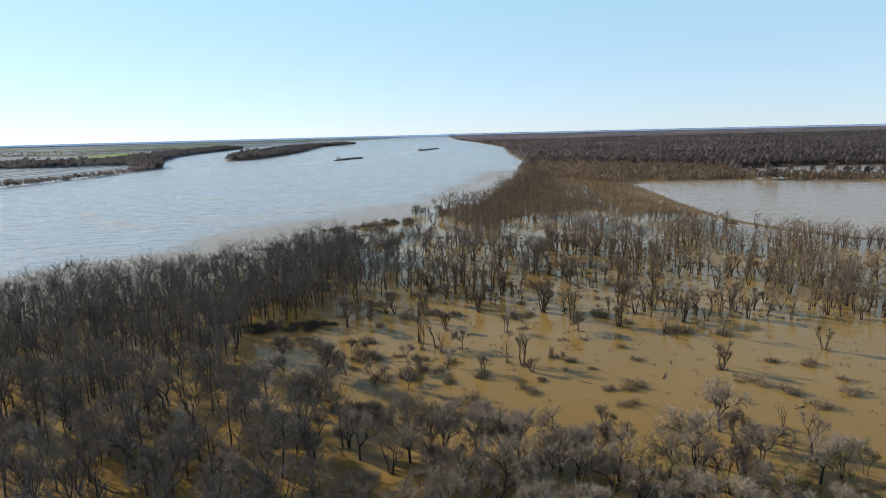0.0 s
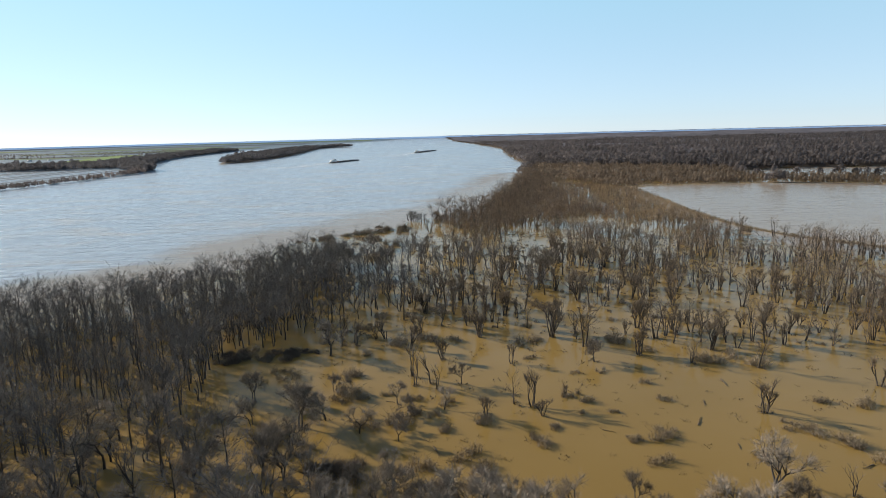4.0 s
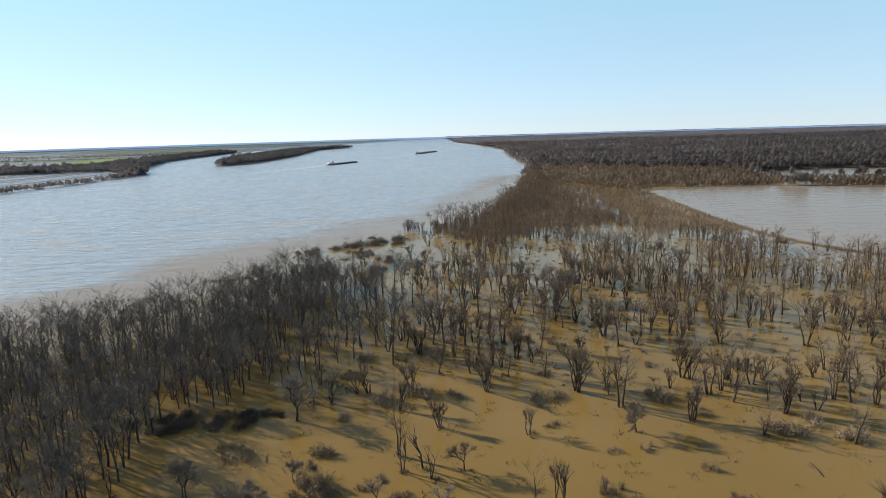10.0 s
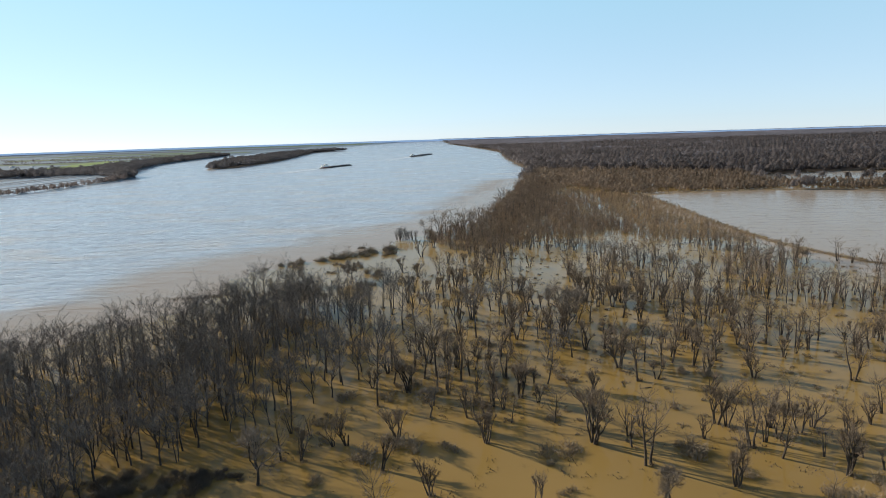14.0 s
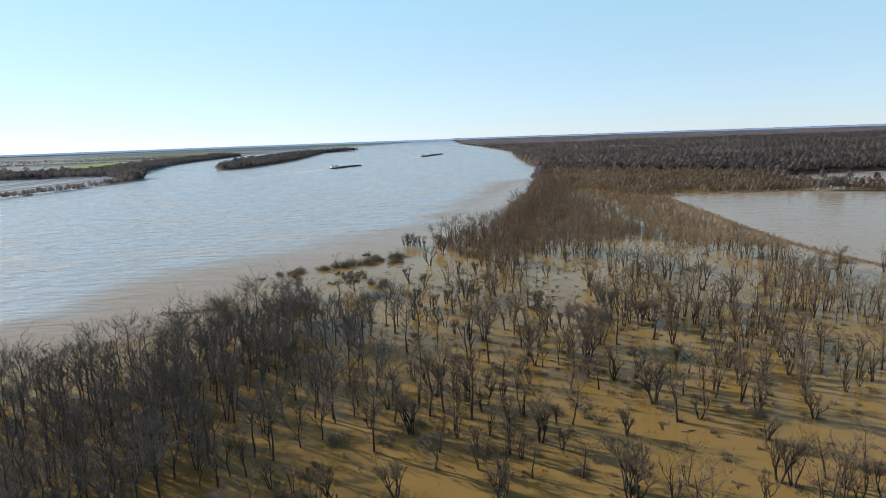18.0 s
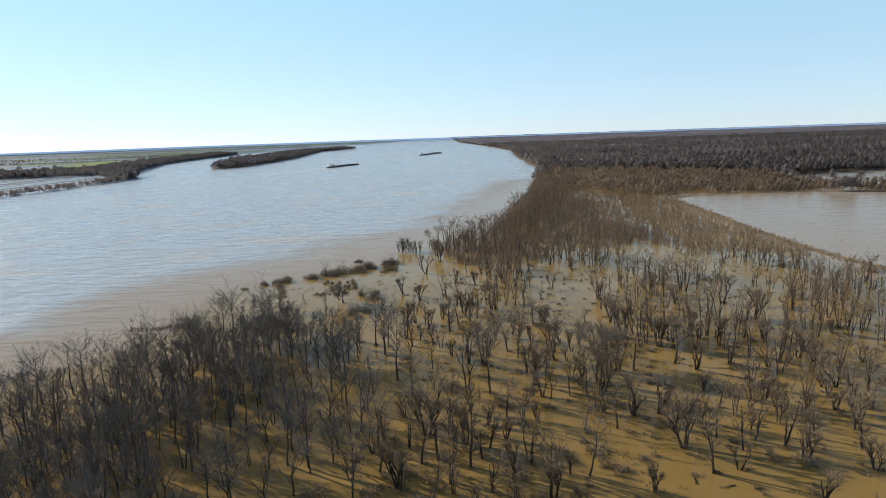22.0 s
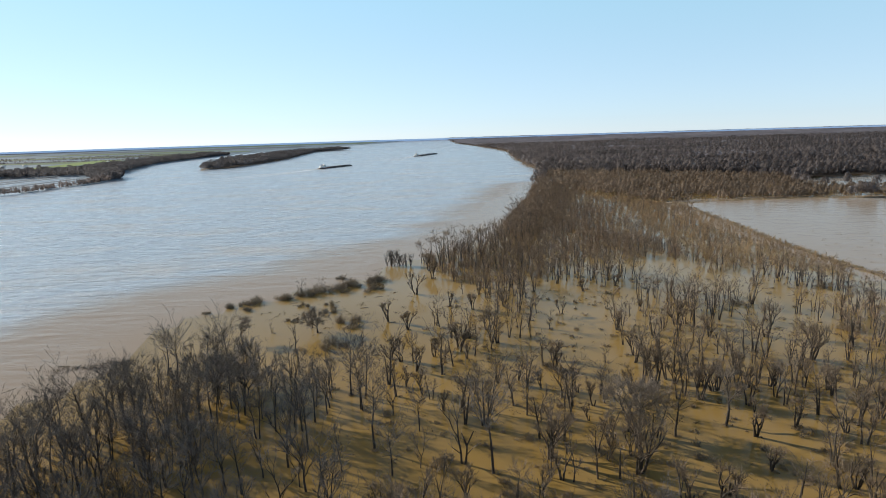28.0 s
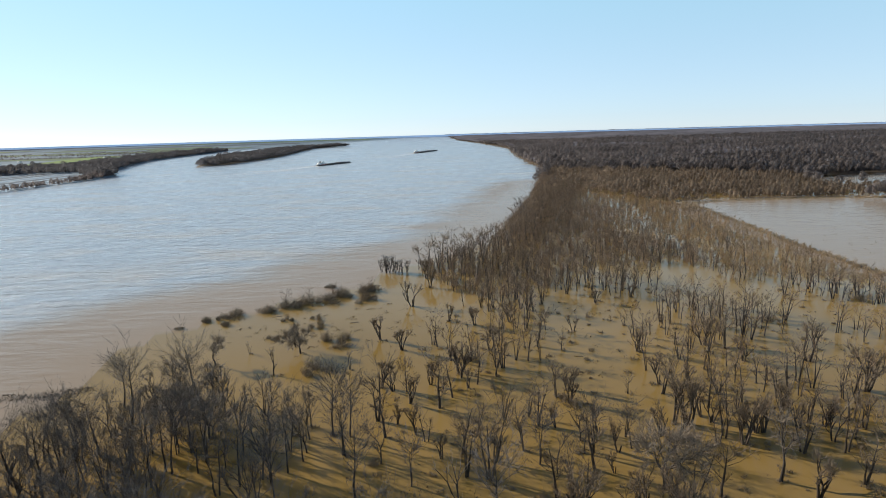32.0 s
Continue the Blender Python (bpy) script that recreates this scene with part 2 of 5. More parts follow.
TWIG_DARK = material("dark_twigs", [(0.094, 0.084, 0.077), (0.165, 0.148, 0.136)], 0.2, by_object=0.6)
BARK_PALE = material("willow_bark", [(0.036, 0.029, 0.023), (0.08, 0.065, 0.05)], 1.5, by_object=0.6, bump=0.4, bump_scale=6)
TWIG_RED = material("willow_twigs", [(0.125, 0.096, 0.07), (0.205, 0.16, 0.115)], 0.2, by_object=0.5)
TWIG_BUD = material("budding_twigs", [(0.17, 0.155, 0.06), (0.25, 0.23, 0.10)], 0.2, by_object=0.3)
SHRUB = material("shrub_twigs", [(0.15, 0.12, 0.085), (0.26, 0.21, 0.145)], 0.3, by_object=0.5)
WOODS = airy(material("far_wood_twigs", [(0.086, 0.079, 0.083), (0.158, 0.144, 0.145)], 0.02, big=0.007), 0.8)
WOODS_TALL = material("tall_wood_twigs", [(0.094, 0.084, 0.077), (0.165, 0.148, 0.136)], 0.08, big=0.06)
# blue-grey of distance haze painted into twigs across the river
HAZY_TWIG = airy(material("hazed_twigs", [(0.074, 0.075, 0.085), (0.12, 0.12, 0.13)], 0.03, big=0.012), 0.6)
STRAW_TWIG = material("pale_twigs", [(0.26, 0.185, 0.11), (0.38, 0.285, 0.175)], 0.04, big=0.03)
# distance haze, and the shade between crowns, are mixed into this blue-grey
HAZY_CANOPY = material("hazed_canopy", [(0.085, 0.082, 0.096), (0.14, 0.135, 0.152)], 0.02, big=0.003, bump=1.0, bump_scale=0.12, spec=0.05)
THICKET = material("thicket_twigs", [(0.185, 0.132, 0.092), (0.30, 0.22, 0.155)], 0.08, big=0.03)
BELT_TWIG = airy(material("belt_twigs", [(0.115, 0.093, 0.074), (0.20, 0.16, 0.125)], 0.07, big=0.03), 1.2)
OPEN_WOODS = material("flooded_wood_twigs", [(0.15, 0.108, 0.076), (0.26, 0.19, 0.13)], 0.1, big=0.05)
BRAMBLE = material("bramble_twigs", [(0.07, 0.057, 0.046), (0.13, 0.107, 0.084)], 0.3, by_object=0.5)
DRIFT = material("driftwood", [(0.06, 0.048, 0.038), (0.13, 0.105, 0.082)], 1.2, by_object=0.4)
STRAW = material("dry_reeds", [(0.20, 0.145, 0.075), (0.32, 0.25, 0.13)], 0.1, big=0.05)
STEEL_DARK = material("barge_steel", [(0.035, 0.035, 0.04), (0.07, 0.06, 0.055)], 0.05, rough=0.6)
CARGO = material("barge_covers", [(0.16, 0.17, 0.19), (0.28, 0.29, 0.31)], 0.05, rough=0.6)
WHITE = material("white_paint", [(0.72, 0.72, 0.70), (0.8, 0.8, 0.78)], 0.3, rough=0.5)
RED = material("red_paint", [(0.35, 0.06, 0.04), (0.42, 0.09, 0.06)], 0.3, rough=0.5)
DARK_GLASS = material("dark_glass", [(0.02, 0.025, 0.03), (0.03, 0.035, 0.04)], 0.3, rough=0.15)
FOAM = material("foam", [(0.5, 0.52, 0.54), (0.66, 0.68, 0.70)], 0.05, rough=0.7)
# ploughed earth with the same haze blue mixed into its colour
HAZY_FIELD = material("hazed_ploughed_field", [(0.085, 0.11, 0.135), (0.12, 0.145, 0.17)], 0.01, bump=0.2, bump_scale=0.5, spec=0.04)
WHEAT = material("young_wheat", [(0.15, 0.22, 0.085), (0.21, 0.29, 0.115)], 0.01, bump=0.2, bump_scale=0.5, spec=0.04)
GREEN = material("winter_wheat", [(0.115, 0.165, 0.11), (0.155, 0.205, 0.13)], 0.01, bump=0.2, bump_scale=0.5, spec=0.04)
ROOF = material("metal_roof", [(0.35, 0.36, 0.38), (0.5, 0.5, 0.52)], 0.3, rough=0.45)

# ---- large structure ----
EYE, MID_Y, FULL, LIMIT = 80.0, 120.0, 2200.0, 4650.0


def settle(v):
    """Past FULL metres draws the country in towards LIMIT along its lines of sight, so that the far shores keep their bearing and dip."""
    v = np.array(v, float).reshape(-1, 3)
    dx, dy = v[:, 0], v[:, 1] - MID_Y
    far = np.maximum(np.hypot(dx, dy), 1e-6)
    near = np.where(far > FULL, FULL + (LIMIT - FULL) * (1 - np.exp(-(far - FULL) / (LIMIT - FULL))), far)
    k = near / far
    return np.stack([dx * k, MID_Y + dy * k, v[:, 2] * k + EYE * (1 - k)], 1)


class Solid:
    """Gathers triangles and quads for one mesh."""

    def __init__(self):
        self.v, self.f, self.n, self.stems = [], [], 0, 0

    def add(self, v, f):
        v, f = np.asarray(v, float).reshape(-1, 3), np.asarray(f, int).reshape(-1, 3)
        self.v.append(v)
        self.f.append(f + self.n)
        self.n += len(v)

    def arrays(self):
        if not self.v:
            return np.zeros((0, 3)), np.zeros((0, 3), int)
        return np.concatenate(self.v), np.concatenate(self.f)

    def tube(self, path, radii, sides=4):
        path, radii = np.asarray(path, float), np.asarray(radii, float)
        way = np.gradient(path, axis=0)
        way /= np.linalg.norm(way, axis=1)[:, None] + 1e-9
        ref = np.where(np.abs(way[:, 2:3]) > 0.9, [[1.0, 0, 0]], [[0, 0, 1.0]])
        u = np.cross(way, ref)
        u /= np.linalg.norm(u, axis=1)[:, None] + 1e-9
        w = np.cross(way, u)
        a = np.arange(sides) * 2 * np.pi / sides
        ring = u[:, None] * np.cos(a)[None, :, None] + w[:, None] * np.sin(a)[None, :, None]
        v = path[:, None] + ring * radii[:, None, None]
        f = []
        for i in range(len(path) - 1):
            for j in range(sides):
                p, q = i * sides + j, i * sides + (j + 1) % sides
                f += [(p, q, q + sides), (p, q + sides, p + sides)]
        self.add(v, f)

    def blades(self, p, q, width, rng):
        """Thin tapering twigs from p to q."""
        p, q = np.asarray(p, float), np.asarray(q, float)
        way = q - p
        side = np.cross(way, rng.normal(size=p.shape))
        side *= (np.asarray(width) / 2 / (np.linalg.norm(side, axis=1) + 1e-9))[:, None]
        n = len(p)
        self.add(np.stack([p - side, p + side, q], 1), np.arange(3 * n))

    def box(self, lo, hi, taper=0.0):
        (a, b, c), (d, e, g) = lo, hi
        t = taper
        v = [(a, b, c), (d, b, c), (d, e, c), (a, e, c), (a + t, b + t, g), (d - t, b + t, g), (d - t, e - t, g), (a + t, e - t, g)]
        q = [(0, 3, 2, 1), (4, 5, 6, 7), (0, 1, 5, 4), (1, 2, 6, 5), (2, 3, 7, 6), (3, 0, 4, 7)]
        self.add(v, [t3 for k in q for t3 in ((k[0], k[1], k[2]), (k[0], k[2], k[3]))])


def mesh_of(name, v, f, *mats, smooth=False):
    me = bpy.data.meshes.new(name)
    v, f = np.asarray(v, np.float32), np.asarray(f, np.int32)
    me.vertices.add(len(v))
    me.vertices.foreach_set("co", v.ravel())
    me.loops.add(f.size)
    me.loops.foreach_set("vertex_index", f.ravel())
    me.polygons.add(len(f))
    me.polygons.foreach_set("loop_start", np.arange(0, f.size, f.shape[1], dtype=np.int32))
    me.update(calc_edges=True)
    for m in mats:
        me.materials.append(m)
    if smooth:
        me.polygons.foreach_set("use_smooth", np.ones(len(f), bool))
    return me


def part(name, solid, mat, parent, label=""):
    ob = new(name, mesh_of(name, *solid.arrays(), mat))
    ob.parent = parent
    return tagged(ob, label)


def inside(x, y, poly):
    """Which of the points lie in the polygon."""
    x, y = np.asarray(x, float), np.asarray(y, float)
    hit = np.zeros(x.shape, bool)
    for (x0, y0), (x1, y1) in zip(poly, poly[1:] + poly[:1]):
        cut = (y0 > y) != (y1 > y)
        hit ^= cut & (x < (x1 - x0) * (y - y0) / ((y1 - y0) or 1e-9) + x0)
    return hit


def gap(x, y, line):
    """The distance of the points from a line of corners."""
    x, y = np.asarray(x, float), np.asarray(y, float)
    best = np.full(x.shape, 1e9)
    for (x0, y0), (x1, y1) in zip(line, line[1:]):
        dx, dy = x1 - x0, y1 - y0
        k = np.clip(((x - x0) * dx + (y - y0) * dy) / (dx * dx + dy * dy), 0, 1)
        best = np.minimum(best, np.hypot(x - x0 - k * dx, y - y0 - k * dy))
    return best


# The shores, from near to far
NEAR_SHORE = [(-900, -300), (-420, 120), (-290, 240), (-215, 295), (-195, 335), (-160, 362), (-128, 400), (-118, 436), (-125, 470), (-112, 500),
              (-88, 522), (-62, 540), (-36, 562), (-34, 598), (-14, 612), (18, 655), (44, 700), (68, 805), (108, 968), (150, 1180)]
FAR_SHORE = [(186, 1335), (222, 1550), (224, 1780), (250, 2255), (312, 3050), (280, 4230), (170, 6200), (150, 20000)]
LEFT_SHORE = [(-1500, -400), (-900, 500), (-800, 1000), (-783, 1216), (-750, 1343), (-745, 1571), (-757, 1690), (-880, 1900), (-1010, 2250), (-1155, 2750),
              (-1230, 3353), (-1330, 4200), (-1250, 5300), (-1000, 7000), (-700, 9000), (-420, 20000)]
ISLAND = [(-708, 2040), (-650, 2160), (-640, 2466), (-660, 2900), (-735, 3600), (-800, 4223), (-640, 4700), (-820, 4800), (-960, 4000), (-890, 3000), (-810, 2500), (-745, 2140)]
TALL_WOOD = [(-330, 230), (-215, 285), (-196, 312), (-168, 332), (-140, 350), (-112, 378), (-100, 400), (-88, 420), (-72, 428), (-56, 418), (-36, 402), (-20, 384), (-20, 350),
             (-26, 307), (-47, 281), (-57, 266), (-86, 254), (-80, 229), (-82, 209), (-78, 185), (-52, 168), (-30, 156), (-30, 60), (-330, 60)]
THICKETS = [(-12, 604), (10, 545), (30, 528), (62, 548), (90, 598), (112, 592), (146, 598), (152, 545), (172, 548), (196, 573), (222, 530), (238, 560),
            (241, 640), (250, 743), (256, 872), (200, 990), (150, 1180), (108, 968), (68, 805), (44, 700), (18, 655)]
LAKE = [(254, 846), (270, 868), (300, 880), (400, 884), (470, 868), (562, 820), (700, 730), (800, 560), (720, 250), (500, 250), (370, 335), (292, 411), (252, 463), (238, 520),
        (238, 600), (241, 690), (237, 776)]
FAR_LAKE = [(500, 1035), (548, 1140), (680, 1175), (800, 1140), (930, 990), (900, 860), (760, 880), (640, 960)]
BELT = [(160, 1180), (205, 990), (250, 885), (300, 900), (400, 902), (475, 885), (570, 835), (720, 745), (830, 560), (930, 560), (930, 850), (760, 872), (635, 950), (500, 1028), (518, 1105), (540, 1150), (500, 1215),
        (420, 1320), (300, 1410), (222, 1500), (190, 1335)]
RIGHT_WOOD = [(258, 905), (400, 915), (500, 845), (640, 730), (800, 560), (2500, 300), (16000, 3000), (16000, 20000), (150, 20000)] + FAR_SHORE[::-1][1:] + [(150, 1180)]
ROWS = [(-1320, 900), (-1640, 2000), (-1500, 2200), (-1050, 1900), (-800, 1745), (-780, 1571), (-772, 1343), (-790, 1216), (-800, 1000), (-900, 500)]
LEFT_LAND = LEFT_SHORE + [(-20000, 20000), (-20000, -400)]


def rise(x, y):
    """Height of the ground: under the flood, or above it where there is dry land."""
    z = np.full(x.shape, -1.8)
    z = np.where(inside(x, y, LEFT_LAND) & ~inside(x, y, ROWS), 2.2, z)
    z = np.where(inside(x, y, ISLAND), 0.9, z)
    z = np.where(inside(x, y, RIGHT_WOOD) & ~inside(x, y, FAR_LAKE) & ~inside(x, y, LAKE) & ~inside(x, y, BELT), 0.7, z)
    return z


def sheet(rings, fine):
    """A round net of points about the middle of the flight, closer ahead than behind."""
    az = np.concatenate([np.arange(-46, 46, fine), np.arange(46, 314, 6.0)])
    r = np.geomspace(12, 19000, rings)
    a, d = np.meshgrid(np.radians(az), r)
    x, y = (d * np.sin(a)).ravel(), MID_Y + (d * np.cos(a)).ravel()
    n = len(az)
    i, j = np.meshgrid(np.arange(rings - 1), np.arange(n), indexing="ij")
    p, q = (i * n + j).ravel(), (i * n + (j + 1) % n).ravel()
    f = np.concatenate([np.stack([p, q, q + n], 1), np.stack([p, q + n, p + n], 1)])
    cap = np.array([(0, k + 1, k) for k in range(1, n - 1)])
    f = np.concatenate([f[:, ::-1], cap[:, ::-1]])
    return x, y, f


gx, gy, gf = sheet(170, 0.35)
gz = rise(gx, gy)
ground_mesh = mesh_of("ground", settle(np.stack([gx, gy, gz], 1)), gf, LITTER, HAZY_SOIL)
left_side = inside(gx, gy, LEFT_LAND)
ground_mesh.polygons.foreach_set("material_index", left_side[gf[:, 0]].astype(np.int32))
tagged(new("ground", ground_mesh), "brown leaf-littered earth and bare winter fields beside the river", "ground", kind="structure")

wx, wy, wf = sheet(190, 0.35)
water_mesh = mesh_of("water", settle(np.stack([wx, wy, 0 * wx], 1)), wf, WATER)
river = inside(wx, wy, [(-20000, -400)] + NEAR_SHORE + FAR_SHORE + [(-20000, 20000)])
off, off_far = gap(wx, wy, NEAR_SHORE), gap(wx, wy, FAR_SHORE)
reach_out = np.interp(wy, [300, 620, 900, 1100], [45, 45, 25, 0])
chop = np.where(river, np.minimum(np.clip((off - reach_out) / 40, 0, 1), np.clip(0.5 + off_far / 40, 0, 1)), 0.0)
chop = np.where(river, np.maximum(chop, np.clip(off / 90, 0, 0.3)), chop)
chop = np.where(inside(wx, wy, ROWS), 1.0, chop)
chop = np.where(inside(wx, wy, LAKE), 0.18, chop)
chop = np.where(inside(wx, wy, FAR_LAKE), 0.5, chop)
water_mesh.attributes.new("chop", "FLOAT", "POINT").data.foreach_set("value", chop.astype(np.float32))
silt = np.where(river, np.clip(1.1 - off / 110, 0, 1) * np.clip((wy - 240) / 80, 0, 1), 0.0)
silt = np.where(~river & (wx > 225) & (wy < 1400), np.clip(1 - gap(wx, wy, LAKE + LAKE[:1]) / 60, 0, 1), silt)
silt = np.where(inside(wx, wy, LAKE), 1.0, np.where(inside(wx, wy, FAR_LAKE), 0.4, silt))
water_mesh.attributes.new("silt", "FLOAT", "POINT").data.foreach_set("value", silt.astype(np.float32))
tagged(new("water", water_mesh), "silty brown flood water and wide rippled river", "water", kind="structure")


# ---- trees ----
def branching(seed, h, trunk=0.35, stems=1, angle=28, lift=0.15, depth=4, twigs=7, twig=1.2, fuzz=0.05, thick=0.02, lean=5, broken=0.0, sides=5, kids=(2, 3), wild=0.5):
    """A bare tree that forks again and again: its stems and limbs, and its fine branches and twigs."""
    rng = np.random.default_rng(seed)
    wood, fine = Solid(), Solid()
    ends, ways = [], []

    def turned(way, deg):
        side = np.cross(way, rng.normal(size=3))
        side /= np.linalg.norm(side) + 1e-9
        a = radians(deg)
        out = way * math.cos(a) + side * math.sin(a) + np.array([0, 0, lift])
        return out / np.linalg.norm(out)

    def arm(p, way, size, r, level):
        bend = turned(way, rng.uniform(4, 14))
        mid = p + way * size * 0.5
        end = mid + bend * size * 0.5
        if level >= 1:
            n = sides if level >= depth - 1 else 3
            wood.tube([p, mid, end] if level > 1 else [p, end], [r, r * 0.82, r * 0.66] if level > 1 else [r, r * 0.66], n)
        else:
            ends.append((p, end))
            ways.append(bend)
            return
        if level >= 2 and rng.random() < broken:
            return
        for i in range(int(rng.integers(kids[0], kids[1] + 1))):
            arm(end, turned(bend, angle * rng.uniform(0.6, 1.35)), size * rng.uniform(0.62, 0.88), r * 0.6, level - 1)
        if level < depth or trunk > 0.3:
            for i in range(2 if level == depth else 1):
                at = p + (end - p) * rng.uniform(0.45, 0.9)
                arm(at, turned(bend, angle * rng.uniform(1.1, 1.9)), size * rng.uniform(0.4, 0.65), r * 0.45, max(level - 2, 0))

    for k in range(stems):
        a, t = rng.uniform(0, 2 * np.pi), radians(lean * rng.uniform(0.4, 1))
        way = np.array([math.sin(t) * math.cos(a), math.sin(t) * math.sin(a), math.cos(t)])
        base = np.array([math.cos(a), math.sin(a), 0]) * (0.4 if stems > 1 else 0.0)
        size = trunk * h * (rng.uniform(0.75, 1.1) if stems > 1 else 1)
        arm(base - way * 0.5, way, size, thick * h * (0.7 if stems > 1 else 1), depth)
    ends, ways = ends or [(np.zeros(3), np.array([0, 0, 0.3 * h]))], ways or [np.array([0, 0, 1.0])]
    p, q = np.array([e[0] for e in ends]), np.array([e[1] for e in ends])
    d = np.array(ways)
    fine.blades(p, q, np.full(len(p), max(fuzz * 1.7, 0.07)), rng)
    a, b = np.repeat(p, twigs, 0), np.repeat(q, twigs, 0)
    root = a + (b - a) * rng.uniform(0.1, 1.0, (len(a), 1))
    e = np.repeat(d, twigs, 0) + rng.normal(0, wild, root.shape) + [0, 0, 0.15]
    e /= np.linalg.norm(e, axis=1)[:, None]
    fine.blades(root, root + e * (twig * rng.uniform(0.5, 1.2, len(root)))[:, None], np.full(len(root), fuzz), rng)
    top = max(v[:, 2].max() for v in wood.v + fine.v)
    for solid in (wood, fine):
        solid.v = [v * np.array([h / top, h / top, h / top]) for v in solid.v]
    return wood, fine


def leader(seed, h, limbs=17, low=0.38, reach=0.24, rise=48, subs=5, twigs=13, twig=1.0, fuzz=0.033, thick=0.0125, stems=1, lean=3, wob=0.006, wild=0.6):
    """A bare tree with one or more straight stems that run on to the top through a crown of rising limbs."""
    rng = np.random.default_rng(seed)
    wood, fine = Solid(), Solid()
    roots, tips = [], []
    for k in range(stems):
        a, t = rng.uniform(0, 2 * np.pi), radians(lean * rng.uniform(0.3, 1.2))
        top = h * (1 if k == 0 else rng.uniform(0.62, 0.95))
        z = np.linspace(-0.02, 0.97, 6)
        off = np.cumsum(rng.normal(0, wob * top, (6, 2)), 0)
        foot = np.array([math.cos(a), math.sin(a)]) * (0.45 if stems > 1 else 0)
        path = np.stack([foot[0] + off[:, 0] + math.sin(t) * math.cos(a) * z * top, foot[1] + off[:, 1] + math.sin(t) * math.sin(a) * z * top, z * top], 1)
        wood.tube(path, thick * h * (0.75 if stems > 1 else 1) * np.array([1.15, 1.0, 0.82, 0.6, 0.36, 0.12]), 5)
        n = max(4, int(limbs * (1 if stems == 1 else 0.6)))
        at = low + (0.96 - low) * rng.random(n) ** 0.8
        for i, u in enumerate(at):
            p = np.array([np.interp(u, z, path[:, c]) for c in range(3)])
            size = reach * top * (0.35 + 0.75 * math.sin(math.pi * min(1, (1.02 - u) / (1.02 - low)) ** 0.75)) * rng.uniform(0.65, 1.25)
            b, e = i * 2.4 + rng.uniform(-0.5, 0.5), radians(rise + rng.uniform(-18, 16))
            way = np.array([math.cos(b) * math.cos(e), math.sin(b) * math.cos(e), math.sin(e)])
            mid = p + way * size * 0.5 + rng.normal(0, 0.05 * size, 3)
            end = p + way * size + np.array([0, 0, 0.18 * size])
            r = thick * h * 0.34 * (1.1 - u * 0.7)
            wood.tube([p, mid, end], [r, r * 0.65, r * 0.2], 3)
            for j in range(subs):
                q = p + (end - p) * rng.uniform(0.25, 1)
                d = way + rng.normal(0, 0.55, 3) + [0, 0, 0.2]
                roots.append(q)
                tips.append(q + d / np.linalg.norm(d) * size * rng.uniform(0.3, 0.6))
    p, q = np.array(roots), np.array(tips)
    fine.blades(p, q, np.full(len(p), fuzz * 2), rng)
    a, b = np.repeat(p, twigs, 0), np.repeat(q, twigs, 0)
    root = a + (b - a) * rng.uniform(0.1, 1.0, (len(a), 1))
    d = (b - a) / (np.linalg.norm(b - a, axis=1)[:, None] + 1e-9) + rng.normal(0, wild, root.shape) + [0, 0, 0.2]
    d /= np.linalg.norm(d, axis=1)[:, None]
    fine.blades(root, root + d * (twig * rng.uniform(0.5, 1.25, len(root)))[:, None], np.full(len(root), fuzz), rng)
    return wood, fine


def bush(seed, wide, high, count, width=0.08):
    """A loose tangle of arching twigs in a few uneven mounds."""
    rng = np.random.default_rng(seed)
    fine = Solid()
    mounds = int(rng.integers(3, 6))
    at = rng.normal(0, 0.42 * wide, (mounds, 2))
    size = wide * rng.uniform(0.3, 0.62, mounds)
    tall = high * rng.uniform(0.45, 1.1, mounds)
    pick = rng.integers(0, mounds, count)
    a, d = rng.uniform(0, 2 * np.pi, count), np.sqrt(rng.random(count))
    p = np.stack([at[pick, 0] + np.cos(a) * d * size[pick] * 0.6, at[pick, 1] + np.sin(a) * d * size[pick] * 0.6, np.full(count, -0.2)], 1)
    out = 0.45 * size[pick] * d * rng.uniform(0.4, 1.6, count)
    q = p + np.stack([np.cos(a) * out, np.sin(a) * out, 0.2 + tall[pick] * (1 - 0.55 * d**2) * rng.uniform(0.45, 1.15, count)], 1)
    fine.blades(p, q, np.full(count, width * 1.3), rng)
    n = 4
    a3, b3 = np.repeat(p, n, 0), np.repeat(q, n, 0)
    root = a3 + (b3 - a3) * rng.uniform(0.35, 1, (count * n, 1))
    e = root + rng.normal(0, 0.26 * high, root.shape) * [1, 1, 0.8] + [0, 0, 0.12 * high]
    e[:, 2] = np.maximum(e[:, 2], 0.05)
    fine.blades(root, e, np.full(len(root), width * 0.7), rng)
    return fine


